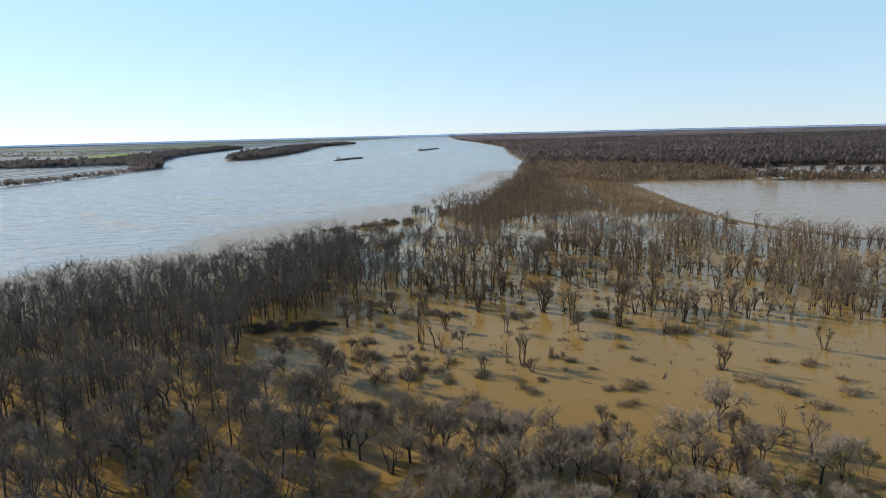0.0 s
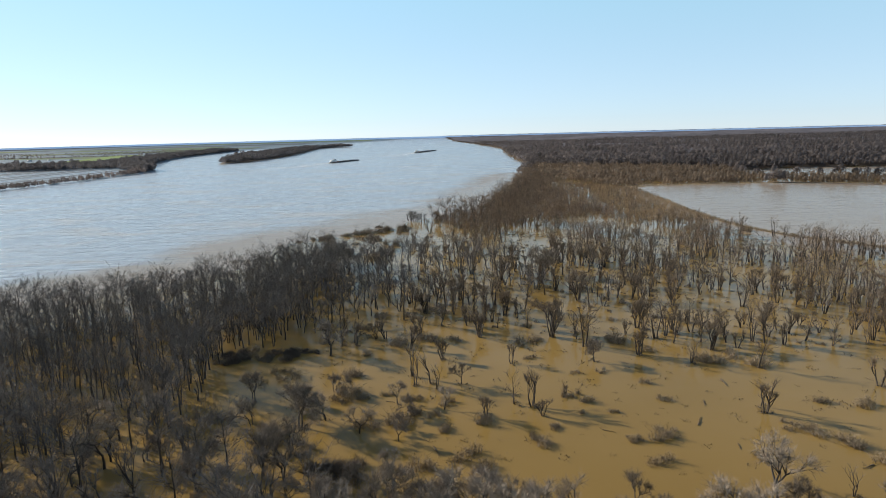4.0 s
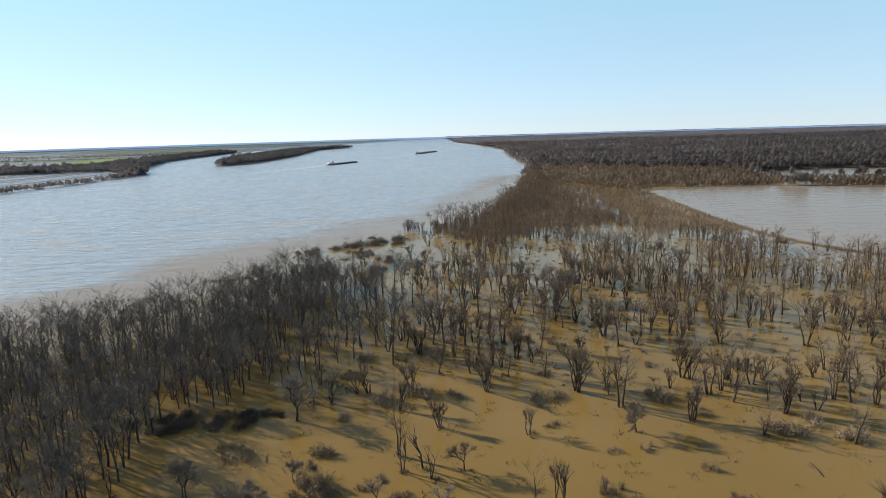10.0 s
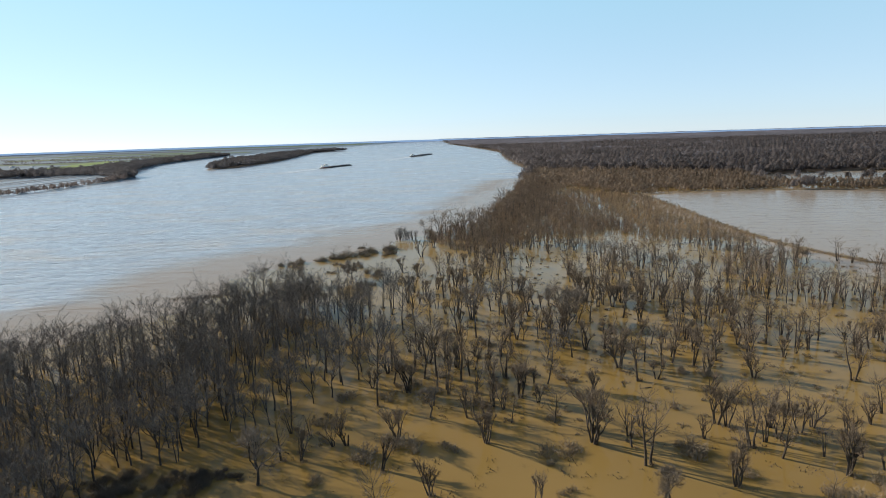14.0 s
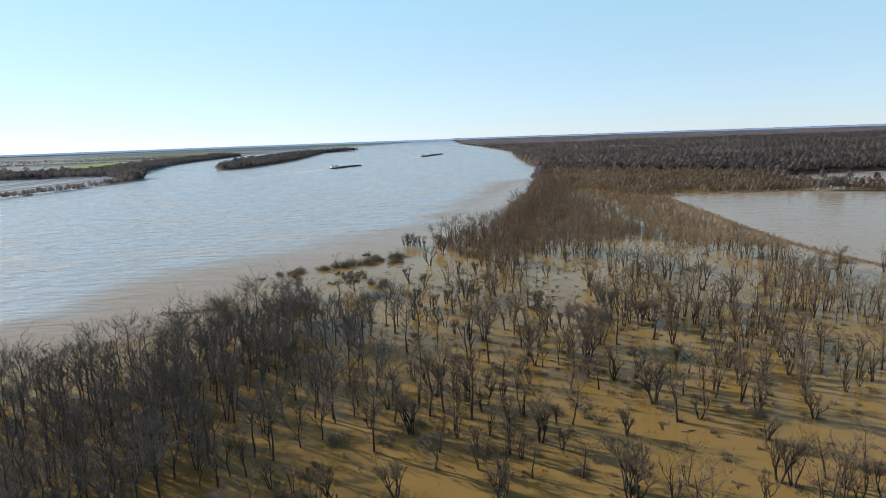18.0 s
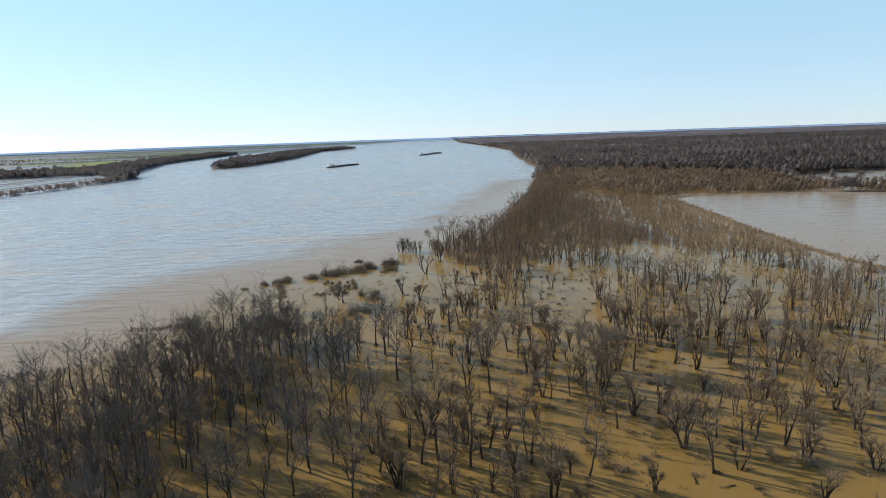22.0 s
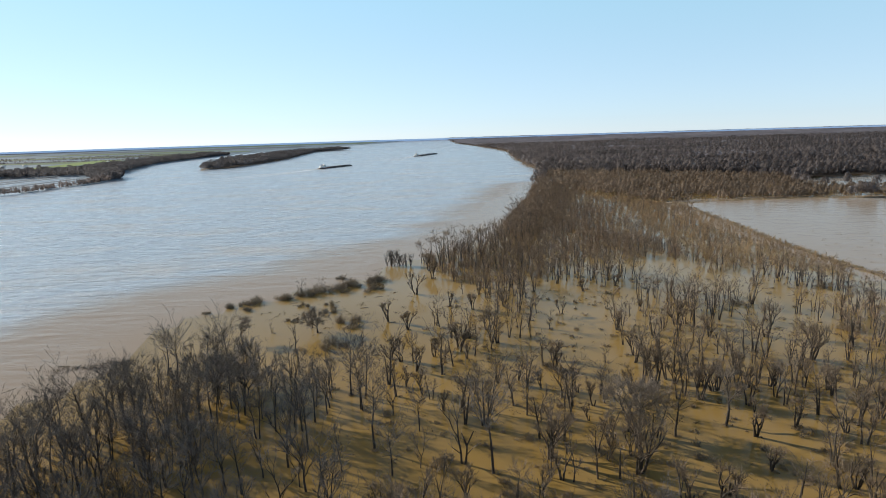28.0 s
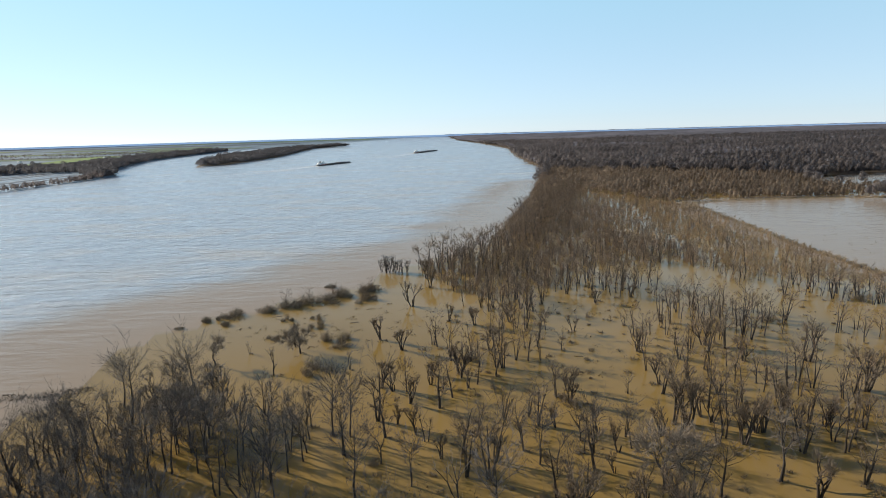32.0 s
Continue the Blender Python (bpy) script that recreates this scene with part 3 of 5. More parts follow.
def sapling(seed, h, stems, twigs):
    """A clump of slim upright stems."""
    rng = np.random.default_rng(seed)
    fine = Solid()
    base = rng.normal(0, 0.9, (stems, 3)) * [1, 1, 0]
    base[:, 2] = -0.4
    top = base + rng.normal(0, 0.09 * h, (stems, 3)) * [1, 1, 0] + np.stack([0 * base[:, 0], 0 * base[:, 0], h * rng.uniform(0.7, 1, stems)], 1)
    fine.blades(base, top, np.full(stems, 0.17), rng)
    fine.blades(base, top, np.full(stems, 0.17), rng)
    a, b = np.repeat(base, twigs, 0), np.repeat(top, twigs, 0)
    s = a + (b - a) * rng.uniform(0.3, 0.97, (stems * twigs, 1))
    e = rng.normal(0, 0.5, s.shape) + [0, 0, 0.9]
    fine.blades(s, s + e / np.linalg.norm(e, axis=1)[:, None] * rng.uniform(0.7, 1.8, (len(s), 1)), np.full(len(s), 0.13), rng)
    return fine


def lump(rings, around):
    """Directions over the upper part of a round head, with the triangles that join them."""
    v, f = [(0.0, 0.0, 1.0)], []
    for i in range(rings):
        e = radians(62 - 100 * i / (rings - 1))
        v += [(math.cos(e) * math.cos(a), math.cos(e) * math.sin(a), math.sin(e)) for a in (2 * math.pi * (k + 0.5 * i) / around for k in range(around))]
    f += [(0, 1 + k, 1 + (k + 1) % around) for k in range(around)]
    for i in range(rings - 1):
        for k in range(around):
            p, q = 1 + i * around + k, 1 + i * around + (k + 1) % around
            f += [(p, p + around, q), (q, p + around, q + around)]
    return np.array(v), np.array(f)


def far_tree(seed, h, wide, heads, sprays, width, around=6, rings=4):
    """A bare tree that stays far off: a stem, uneven heads of close twigs, and sprays that break the outline."""
    rng = np.random.default_rng(seed)
    fine = Solid()
    fine.blades(np.array([[0, 0, -0.5]] * 2), np.array([[0, 0, h * 0.7]] * 2), np.full(2, 0.5), rng)
    u, f = lump(rings, around)
    tops = []
    for k in range(heads):
        size = rng.uniform(0.7, 1.1) * (1.0 if heads > 1 else 1.25)
        at = rng.normal(0, 0.24 if heads > 1 else 0.05, 3) * [wide, wide, h * 0.12] + [0, 0, h * 0.52]
        r = size * rng.uniform(0.72, 1.2, (len(u), 1))
        fine.add(at + u * r * [0.5 * wide, 0.5 * wide, h * 0.42], f)
        tops.append((at, size))
    pick = rng.integers(0, heads, sprays)
    d = rng.normal(size=(sprays, 3)) * [1, 1, 0.6] + [0, 0, 0.5]
    d /= np.linalg.norm(d, axis=1)[:, None]
    p = np.array([tops[k][0] + d[i] * tops[k][1] * 0.9 * np.array([0.5 * wide, 0.5 * wide, h * 0.42]) for i, k in enumerate(pick)]).reshape(-1, 3)
    q = p + (0.5 * d + rng.normal(0, 0.25, d.shape) + [0, 0, 0.7]) * rng.uniform(0.8, 2.0, (sprays, 1))
    fine.blades(p, q, width * rng.uniform(0.6, 1.4, sprays), rng)
    return fine


def spread(poly, step, seed, chance=1.0, jitter=0.45):
    """Points scattered over a polygon, about step metres apart."""
    rng = np.random.default_rng(seed)
    xs, ys = [p[0] for p in poly], [p[1] for p in poly]
    x, y = np.meshgrid(np.arange(min(xs), max(xs), step), np.arange(min(ys), max(ys), step))
    x, y = x.ravel() + rng.uniform(-jitter, jitter, x.size) * step, y.ravel() + rng.uniform(-jitter, jitter, y.size) * step
    ok = inside(x, y, poly) & (rng.random(x.size) < chance)
    return np.stack([x[ok], y[ok]], 1)


def in_view(xy, margin=10.0):
    """Those points that lie ahead, in the reach of the flight."""
    d = np.minimum(xy[:, 1] - 0, 1e9)
    return xy[(np.abs(xy[:, 0]) < np.maximum(d, 0) * 0.80 + margin)]


def clear_of(xy, others, room):
    if not len(others):
        return xy
    o = np.asarray(others, float)
    ok = np.ones(len(xy), bool)
    for q in o:
        ok &= np.hypot(xy[:, 0] - q[0], xy[:, 1] - q[1]) > room
    return xy[ok]


def scatter(name, kinds, places, seed, mat, label, category, low=0.75, high=1.25, z=0.0, flat=1.0, smooth=False, bark=None):
    """Many plants as one growth, with no two set alike; bark is for the stems of kinds that keep them apart."""
    rng = np.random.default_rng(seed)
    arrays = [k.arrays() for k in kinds]
    total, woody = Solid(), []
    for x, y in places:
        i = rng.integers(len(arrays))
        v, f = arrays[i]
        a, k = rng.uniform(0, 2 * np.pi), rng.uniform(low, high) * (1 + 0.17 * math.sin(x / 83 + 2 * math.sin(y / 140)) * math.sin(y / 67 + x / 190) if smooth else 1)
        c, s = np.cos(a) * k, np.sin(a) * k
        w = np.stack([v[:, 0] * c - v[:, 1] * s + x, v[:, 0] * s + v[:, 1] * c + y, v[:, 2] * k * flat * rng.uniform(0.85, 1.15) + z], 1)
        total.add(settle(w) if math.hypot(x, y - MID_Y) > FULL - 30 else w, f)
        woody.append(np.arange(len(f)) < kinds[i].stems)
    v, f = total.arrays()
    me = mesh_of(name, v, f, *((mat, bark) if bark else (mat,)), smooth=smooth)
    if bark:
        me.polygons.foreach_set("material_index", np.concatenate(woody).astype(np.int32))
    return tagged(new(name, me), label, category, kind="stuff")


def joined(pair):
    s = Solid()
    for p in pair:
        s.add(*p.arrays())
    s.stems = len(pair[0].arrays()[1])
    return s


def tree_thing(name, pair, bark, twig, label, category, group):
    ob = new(name)
    part("trunk", pair[0], bark, ob)
    part("crown", pair[1], twig, ob)
    return tagged(ob, label, category, group)


def planted(kinds, places, seed, low=0.8, high=1.2, used=None):
    """Stands copies of the kinds at the places; each kind's first tree takes the first place that falls to it."""
    rng = np.random.default_rng(seed)
    stood = {}
    for x, y in places:
        i = int(rng.integers(len(kinds)))
        k = float(rng.uniform(low, high))
        m = pose(float(x), float(y), 0, float(rng.normal(0, 1.5)), float(rng.normal(0, 1.5)), float(rng.uniform(0, 360)))
        if i not in stood:
            stood[i] = kinds[i]()
            stood[i].matrix_basis = m
            stood[i].scale = (k, k, k)
        else:
            ob = copy_thing(stood[i], m)
            ob.scale = (k, k, k)


def sized(kinds, rows, unit, seed):
    """Stands the kinds at their places, each at its own size; unit is the size that the kinds are built to."""
    rng = np.random.default_rng(seed)
    stood = {}
    for x, y, size in rows:
        i = int(rng.integers(len(kinds)))
        k = size / unit
        m = pose(x, y, 0, 0, 0, float(rng.uniform(0, 360)))
        if i not in stood:
            ob = stood[i] = kinds[i]()
            ob.matrix_basis = m
        else:
            ob = copy_thing(stood[i], m)
        ob.scale = (k, k, k * float(rng.uniform(0.9, 1.1)))


# Trees of the flooded clearing that stand out one by one: place and height; shrubs: place and width
FORKED_A = [(-42, 260, 10), (-38, 263, 7), (141, 250, 8), (159, 246, 6), (151, 246, 6), (-37, 273, 6), (-14, 227, 12), (1, 301, 11), (49, 252, 17), (78, 258, 13),
            (96, 317, 11), (130, 296, 14), (142, 295, 8), (-54, 471, 7), (-15, 406, 17), (39, 347, 9), (-2, 302, 7), (25, 302, 11), (-16, 307, 10), (80, 336, 10),
            (82, 331, 9), (109, 320, 9), (115, 369, 16), (134, 351, 10), (44, 337, 8), (14, 375, 16), (12, 397, 11), (8, 387, 13), (24, 388, 12), (38, 419, 10),
            (60, 420, 6), (2, 414, 15)]
FORKED_B = [(-12, 397, 13), (-50, 413, 10), (41, 472, 10), (78, 486, 6), (104, 461, 10), (90, 462, 8), (47, 459, 7), (40, 436, 5), (106, 530, 6), (21, 437, 11),
            (107, 456, 14), (115, 425, 14), (66, 400, 15), (80, 409, 12), (109, 389, 9), (92, 383, 13), (64, 366, 12), (98, 369, 12), (39, 378, 13), (28, 367, 12),
            (135, 470, 6), (6, 308, 15), (-6, 310, 13), (21, 309, 13), (64, 302, 16), (86, 313, 14), (92, 312, 12), (109, 343, 9), (54, 271, 9), (77, 269, 11),
            (86, 272, 11), (-1, 312, 18)]
FORKED_C = [(31, 275, 9), (17, 204, 8), (101, 226, 11), (81, 232, 8), (-18, 137, 11), (53, 133, 13)]
WILLOWS_A = [(11, 265, 11), (66, 241, 13), (120, 256, 10), (139, 268, 6), (68, 263, 7), (94, 264, 12), (103, 245, 8), (41, 415, 10), (29, 357, 15), (-23, 304, 7),
             (80, 348, 7), (142, 367, 8), (164, 409, 6), (150, 396, 7), (47, 295, 8), (111, 332, 8), (121, 392, 9), (-37, 259, 9), (46, 335, 9), (142, 344, 8),
             (-21, 476, 12), (-12, 464, 9), (-17, 430, 11), (-11, 523, 14), (-5, 578, 13), (6, 498, 9), (9, 441, 12), (0, 439, 7), (56, 480, 9), (74, 455, 11),
             (100, 460, 11), (92, 481, 6)]
WILLOWS_B = [(75, 519, 7), (94, 528, 8), (21, 461, 13), (17, 492, 10), (32, 495, 9), (-3, 557, 12), (107, 443, 9), (128, 441, 16), (70, 399, 16), (80, 388, 13),
             (131, 417, 16), (85, 365, 14), (42, 424, 9), (-11, 299, 13), (-13, 269, 12), (24, 293, 15), (11, 272, 10), (17, 304, 10), (49, 349, 17), (54, 333, 14),
             (61, 334, 15), (61, 314, 14), (70, 303, 9), (101, 301, 9), (40, 269, 15), (75, 271, 14), (88, 268, 12), (-5, 325, 18), (-16, 253, 11), (-4, 242, 9),
             (20, 236, 8), (39, 263, 16)]
WILLOWS_C = [(87, 262, 11), (93, 244, 13), (22, 202, 11), (24, 196, 6), (33, 209, 5), (8, 196, 7), (-7, 134, 11), (62, 131, 12), (86, 194, 11), (129, 209, 10)]
OAKS_A = [(32.3, 139.4, 12), (-50, 464, 13), (-79, 454, 13), (-72, 403, 14), (-61, 400, 15), (80, 371, 18), (52, 370, 18), (-4, 281, 12), (-62, 211, 10),
          (-44, 193, 16), (-43, 178, 12), (-45, 249, 16), (2, 220, 8), (49, 236, 10), (-41, 166, 14), (-15, 149, 15), (40, 143, 9), (36, 151, 9), (24, 147, 12),
          (67, 147, 10), (-61, 164, 12)]
SNAGS_A = [(-29, 446, 9), (-55, 443, 11), (-70, 465, 6), (102, 425, 9), (39, 392, 10), (103, 388, 14), (162, 518, 6), (7, 355, 18), (11, 297, 12), (49, 266, 10),
           (-80, 213, 9), (-13, 220, 12), (-8, 221, 12), (-6, 217, 10), (48, 260, 11), (87, 198, 8), (-47, 168, 11), (84, 154, 8)]
LONE_TALL_A = [(-34, 404, 14), (-27, 399, 16), (-22, 398, 14), (-87, 410, 18), (-95, 421, 15), (-87, 437, 12), (-38, 399, 15), (14, 351, 18), (-20, 290, 16),
               (-22, 388, 17), (-16, 364, 18), (-43, 136, 18), (-47, 136, 15), (-66, 137, 15)]
DROWNED_A = [(73, 170, 7), (-12, 199, 8), (-4, 190, 7), (-30, 213, 11), (34, 208, 7), (35, 197, 3), (106, 200, 7), (86, 237, 6), (-7, 199, 5), (-21, 213, 5),
             (-36, 210, 7), (-18, 258, 11), (28, 257, 9), (49, 226, 5), (60, 216, 5), (27, 241, 5), (-12, 264, 12), (64, 253, 10), (71, 246, 8), (13, 288, 7),
             (61, 258, 9), (-60, 234, 6), (-56, 229, 9), (-51, 265, 7), (87, 234, 12), (101, 230, 10), (97, 238, 9), (1, 263, 7), (42, 305, 8), (-32, 250, 6),
             (-36, 469, 8), (29, 314, 9)]
DROWNED_B = [(-9, 303, 9), (2, 354, 9), (41, 415, 10), (166, 444, 14), (194, 514, 11), (140, 487, 8), (229, 494, 15), (12, 453, 8), (67, 337, 9), (95, 347, 10),
             (-19, 296, 8), (19, 341, 7), (86, 305, 8), (97, 176, 11), (103, 167, 9), (93, 181, 8.1), (117, 196, 7.8), (53, 181, 8.2), (46, 180, 4.9),
             (55, 156, 8.5), (48, 170, 7), (88, 185, 6.6), (48, 142, 2.6), (120, 183, 7.3), (116, 172, 9.2), (-25, 192, 12.5), (-16, 196, 9.1), (-3, 205, 6.6),
             (-35, 229, 10.6), (-33, 217, 10.1), (1, 175, 9.7), (5, 170, 9.4)]
DROWNED_C = [(-9, 169, 9.4), (-51, 190, 12.4), (-27, 167, 9.3), (-70, 200, 11.2), (25, 189, 4.3), (20, 181, 6.6), (7, 195, 8), (-13, 210, 5.8), (38, 313, 6.6),
             (31, 277, 6.7), (62, 310, 4), (81, 308, 6.3), (-36, 280, 7.1), (-30, 294, 9.2), (8, 289, 5.8), (81, 293, 2.9), (86, 284, 5.4), (94, 278, 7.8),
             (99, 275, 7.7), (44, 197, 4.1), (54, 185, 6.2), (45, 181, 3.7), (62, 204, 5.7), (40, 227, 4.1), (32, 261, 7.8), (26, 190, 3.3), (20, 184, 5),
             (38, 205, 5.7)]
SHORE_SHRUBS_A = [(-36, 477, 9.7), (-42, 445, 10.2), (-72, 528, 11.7), (-65, 534, 13.4), (-54, 539, 12), (-47, 544, 10.7), (-38, 551, 10.9), (-31, 554, 10.9),
                  (-35, 537, 8.9), (-81, 523, 8.7), (-91, 517, 9.9), (-97, 511, 5.6), (-103, 507, 6.1), (-110, 498, 3.8), (-92, 503, 5.4), (-67, 506, 4.9),
                  (-54, 508, 4.9), (-50, 494, 6.5), (-66, 482, 4.5), (-57, 564, 5.8)]
NEAR_TREES = [(54.3, 138.3), (66.7, 152.8), (-0.6, 131.3), (12.7, 140.3), (17.3, 127.4), (25.2, 127.1), (7.8, 127.9), (-47.7, 141.7), (-65.4, 144.1), (-69.2, 140.9), (-5, 141), (3, 146), (-26, 143), (-9, 124), (34, 131), (46, 132), (70, 137), (84, 141), (78, 128)]
BUDDING = [(38.7, 129.5), (80, 124.7), (44.5, 124), (68, 121), (90, 131), (52, 118)]
POINT_SNAGS = [(-32.1, 597.2), (-27.2, 595.1), (-23.7, 593.2), (-19.7, 592.7), (-30.0, 599.5), (-25.5, 598), (-17, 595)]
BRAMBLES = [(-28.9, 169.3), (-26.7, 171), (-31, 172), (-34, 168), (-40, 178)]
BRAMBLE_BANK = [(-96, 250), (-80, 240), (-62, 246), (-50, 252), (-55, 258), (-70, 256), (-84, 256)]


def tall_form(i, h, twigs=13, fuzz=0.037, subs=6):
    """Tall trees of the wood: every other one forks low into a rounded crown, the rest keep one straight stem."""
    if i % 2:
        return branching(130 + i, h, trunk=0.36, angle=25, lift=0.12, depth=4, twigs=int(twigs * 1.4), twig=1.3, fuzz=fuzz, thick=0.02, lean=6, kids=(2, 3), wild=0.65)
    return leader(100 + i, 0.95 * h, limbs=24 + i % 5, low=0.3 + 0.06 * (i % 3), reach=0.44, rise=40, subs=subs, twigs=twigs, twig=1.2, fuzz=fuzz, thick=0.018, stems=1 + (i % 4 == 2), lean=6, wob=0.014)


def tall(i, name="tall_tree", group="trees of the flooded wood"):
    h = 15.0 + 0.8 * (i % 5)
    return lambda: tree_thing(name, tall_form(i, h), BARK, TWIG_DARK, "tall bare dark-barked tree standing in brown flood water", "tree", group)


def willow(i):
    return lambda: tree_thing("willow_tree", branching(200 + i, 10, trunk=0.3, stems=3 + i % 3, angle=26, lift=0.17, depth=3, twigs=16, twig=1.25, fuzz=0.042, thick=0.036, lean=22, broken=0.12, sides=4),
                              BARK_PALE, TWIG_RED, "bare many-stemmed willow standing in brown flood water", "tree", "willows of the flooded clearing")


def forked(i):
    return lambda: tree_thing("forked_tree", leader(240 + i, 10, limbs=13, low=0.14 + 0.08 * (i % 3), reach=0.4, rise=42, subs=5, twigs=11, twig=0.9, fuzz=0.042, thick=0.027, stems=1 + i % 3, lean=11, wob=0.012),
                              BARK_PALE, TWIG_RED, "bare forked tree standing in brown flood water", "tree", "trees of the flooded clearing")


def oak(i, h=11, twig=TWIG):
    return lambda: tree_thing("spreading_tree", branching(300 + i, h, trunk=0.25, stems=1 + i % 2, angle=38, lift=0.035, depth=4, twigs=14, twig=1.25, fuzz=0.038, thick=0.023, lean=9, kids=(2, 4), wild=0.75),
                              BARK, twig, "bare tree with a wide round crown in flood water", "tree", "spreading trees")


def budding(i):
    return lambda: tree_thing("budding_tree", branching(330 + i, 11, trunk=0.24, stems=2, angle=29, lift=0.12, depth=4, twigs=9, twig=0.9, fuzz=0.05, thick=0.017, lean=10),
                              BARK_PALE, TWIG_BUD, "tree with pale yellow-green buds on fine twigs", "tree", "budding trees")


def snag(i):
    return lambda: tree_thing("dead_tree", branching(350 + i, 8.5, trunk=0.5, stems=1 + i % 2, angle=30, lift=0.2, depth=3, twigs=3, twig=0.8, fuzz=0.05, thick=0.034, lean=12, broken=0.25),
                              BARK, TWIG, "dead broken tree trunk with a few stubs of limbs", "tree", "dead trees")


def drowned_clump(i):
    return lambda: tree_thing("willow_clump", branching(370 + i, 10, trunk=0.42, stems=7, angle=20, lift=0.2, depth=3, twigs=3, twig=0.9, fuzz=0.05, thick=0.022, lean=13, broken=0.2, sides=4),
                              BARK, TWIG_DARK, "dark clump of upright bare willow stems in the river", "tree", "willow clumps at the point")


def shrub(i, wide=2.6, high=1.9, count=130):
    def make():
        ob = new("shrub", mesh_of("shrub", *bush(400 + i, wide, high, count).arrays(), SHRUB))
        return tagged(ob, "low bare twiggy shrub half drowned in brown water", "shrub", "shrubs in the flood")
    return make


def bramble(i, wide=5.6, high=3.6, count=520):
    def make():
        ob = new("bramble", mesh_of("bramble", *bush(430 + i, wide, high, count, 0.1).arrays(), BRAMBLE))
        return tagged(ob, "dense dark bramble mound at the edge of the flood", "shrub", "bramble mounds")
    return make


FORKED, WILLOWS, OAKS = FORKED_A + FORKED_B + FORKED_C, WILLOWS_A + WILLOWS_B + WILLOWS_C, OAKS_A
LONE = FORKED + WILLOWS + OAKS + SNAGS_A + LONE_TALL_A
sized([forked(i) for i in range(9)], FORKED, 10.0, 10)
sized([willow(i) for i in range(9)], WILLOWS, 10.0, 11)
sized([oak(i, 11, TWIG_MID) for i in range(5)], OAKS, 11.0, 12)
sized([snag(i) for i in range(4)], SNAGS_A, 8.5, 15)
sized([tall(i + 30) for i in range(3)], LONE_TALL_A, 15.5, 9)
planted([oak(i + 5, 12) for i in range(4)], NEAR_TREES, 13, 0.95, 1.25)
near_fill = clear_of(spread([(-30, 152), (95, 138), (120, 60), (-30, 60)], 7.2, 19, 0.85), NEAR_TREES + [q[:2] for q in OAKS] + BUDDING, 5)
near_fill = near_fill[near_fill[:, 1] > 98]
planted([oak(i + 30, 11) for i in range(4)], near_fill[:72], 20, 0.75, 1.2)
thin_fill = clear_of(spread([(-62, 158), (-22, 162), (2, 176), (0, 205), (-22, 214), (-45, 240), (-66, 232)], 8.5, 58, 0.35), [q[:2] for q in LONE] + NEAR_TREES, 5)
planted([oak(i + 40, 9) for i in range(3)], thin_fill, 59, 0.6, 1.1)
planted([budding(i) for i in range(2)], BUDDING, 14, 0.8, 1.1)
planted([drowned_clump(i) for i in range(4)], POINT_SNAGS + [(-29, 594), (-22, 596)], 30, 0.8, 1.15)
sized([shrub(i) for i in range(7)], DROWNED_A + DROWNED_B + DROWNED_C, 5.6, 16)
sized([shrub(i + 10, 4.4, 2.9, 260) for i in range(5)], SHORE_SHRUBS_A, 6.6, 17)
planted([forked(i + 30) for i in range(2)], [(-53, 548), (-38, 553), (-62, 535), (-34, 556), (-72, 529)], 29, 0.4, 0.75)
planted([bramble(i, 6.6, 3.2) for i in range(3)] + [shrub(i + 20, 5.0, 2.8, 300) for i in range(2)], BRAMBLES + [tuple(q) for q in spread(BRAMBLE_BANK, 4.4, 25, 0.9)], 18, 0.35, 1.0)
under_at = spread([(-150, 100), (-80, 232), (-60, 165), (-20, 150), (95, 138), (110, 90), (0, 80)], 6.5, 26, 0.6)
scatter("undergrowth", [bush(460 + i, 2.4, 2.0, 80) for i in range(4)], under_at[:140], 27, SHRUB, "tangled bare undergrowth at the edge of the flood", "shrubs", 0.5, 1.3)

MARKED = [q[:2] for q in LONE] + NEAR_TREES + BRAMBLES

# The tall wood along the river bank
wood_at = in_view(clear_of(spread(TALL_WOOD, 5.7, 21, 0.95), [q[:2] for q in LONE] + BRAMBLES, 4.5))
wood_at = wood_at[wood_at[:, 1] > 96]
wood_at = wood_at[(wood_at[:, 0] < -62) | (wood_at[:, 1] < 205) | (np.random.default_rng(71).random(len(wood_at)) < np.where(wood_at[:, 1] > 335, 0.36, 0.48))]
wood_at = wood_at[np.random.default_rng(73).random(len(wood_at)) < np.where(wood_at[:, 1] > 330, 0.95, np.where(wood_at[:, 1] < 205, 0.68, 1.0))]
front = (wood_at[:, 1] < 205) & (wood_at[:, 0] > -150)
front_at = clear_of(wood_at[front], NEAR_TREES, 5)
wood_at = wood_at[~front]
front_at = front_at[np.argsort(np.hypot(front_at[:, 0] + 40, front_at[:, 1] - 150))]
planted([oak(i + 12, 11.5) for i in range(3)] + [tall(i + 20, "slender_tree", "trees at the near edge") for i in range(4)], front_at, 24, 0.75, 1.15)
order = np.argsort(np.hypot(wood_at[:, 0] * 1.2, np.clip(260 - wood_at[:, 1], 0, 1e9) * 0.6 + np.clip(wood_at[:, 1] - 380, 0, 1e9)))
planted([tall(i) for i in range(10)], wood_at[order[:255]], 22, 0.7, 1.06)
TALL_REST = [joined(tall_form(500 + i, 14.4 + 0.8 * i, 8, 0.052, 4)) for i in range(6)]
scatter("flooded_wood", TALL_REST, wood_at[order[255:]], 23, WOODS_TALL, "dense stand of tall bare dark trees in the flood", "trees", 0.7, 1.0, bark=BARK)

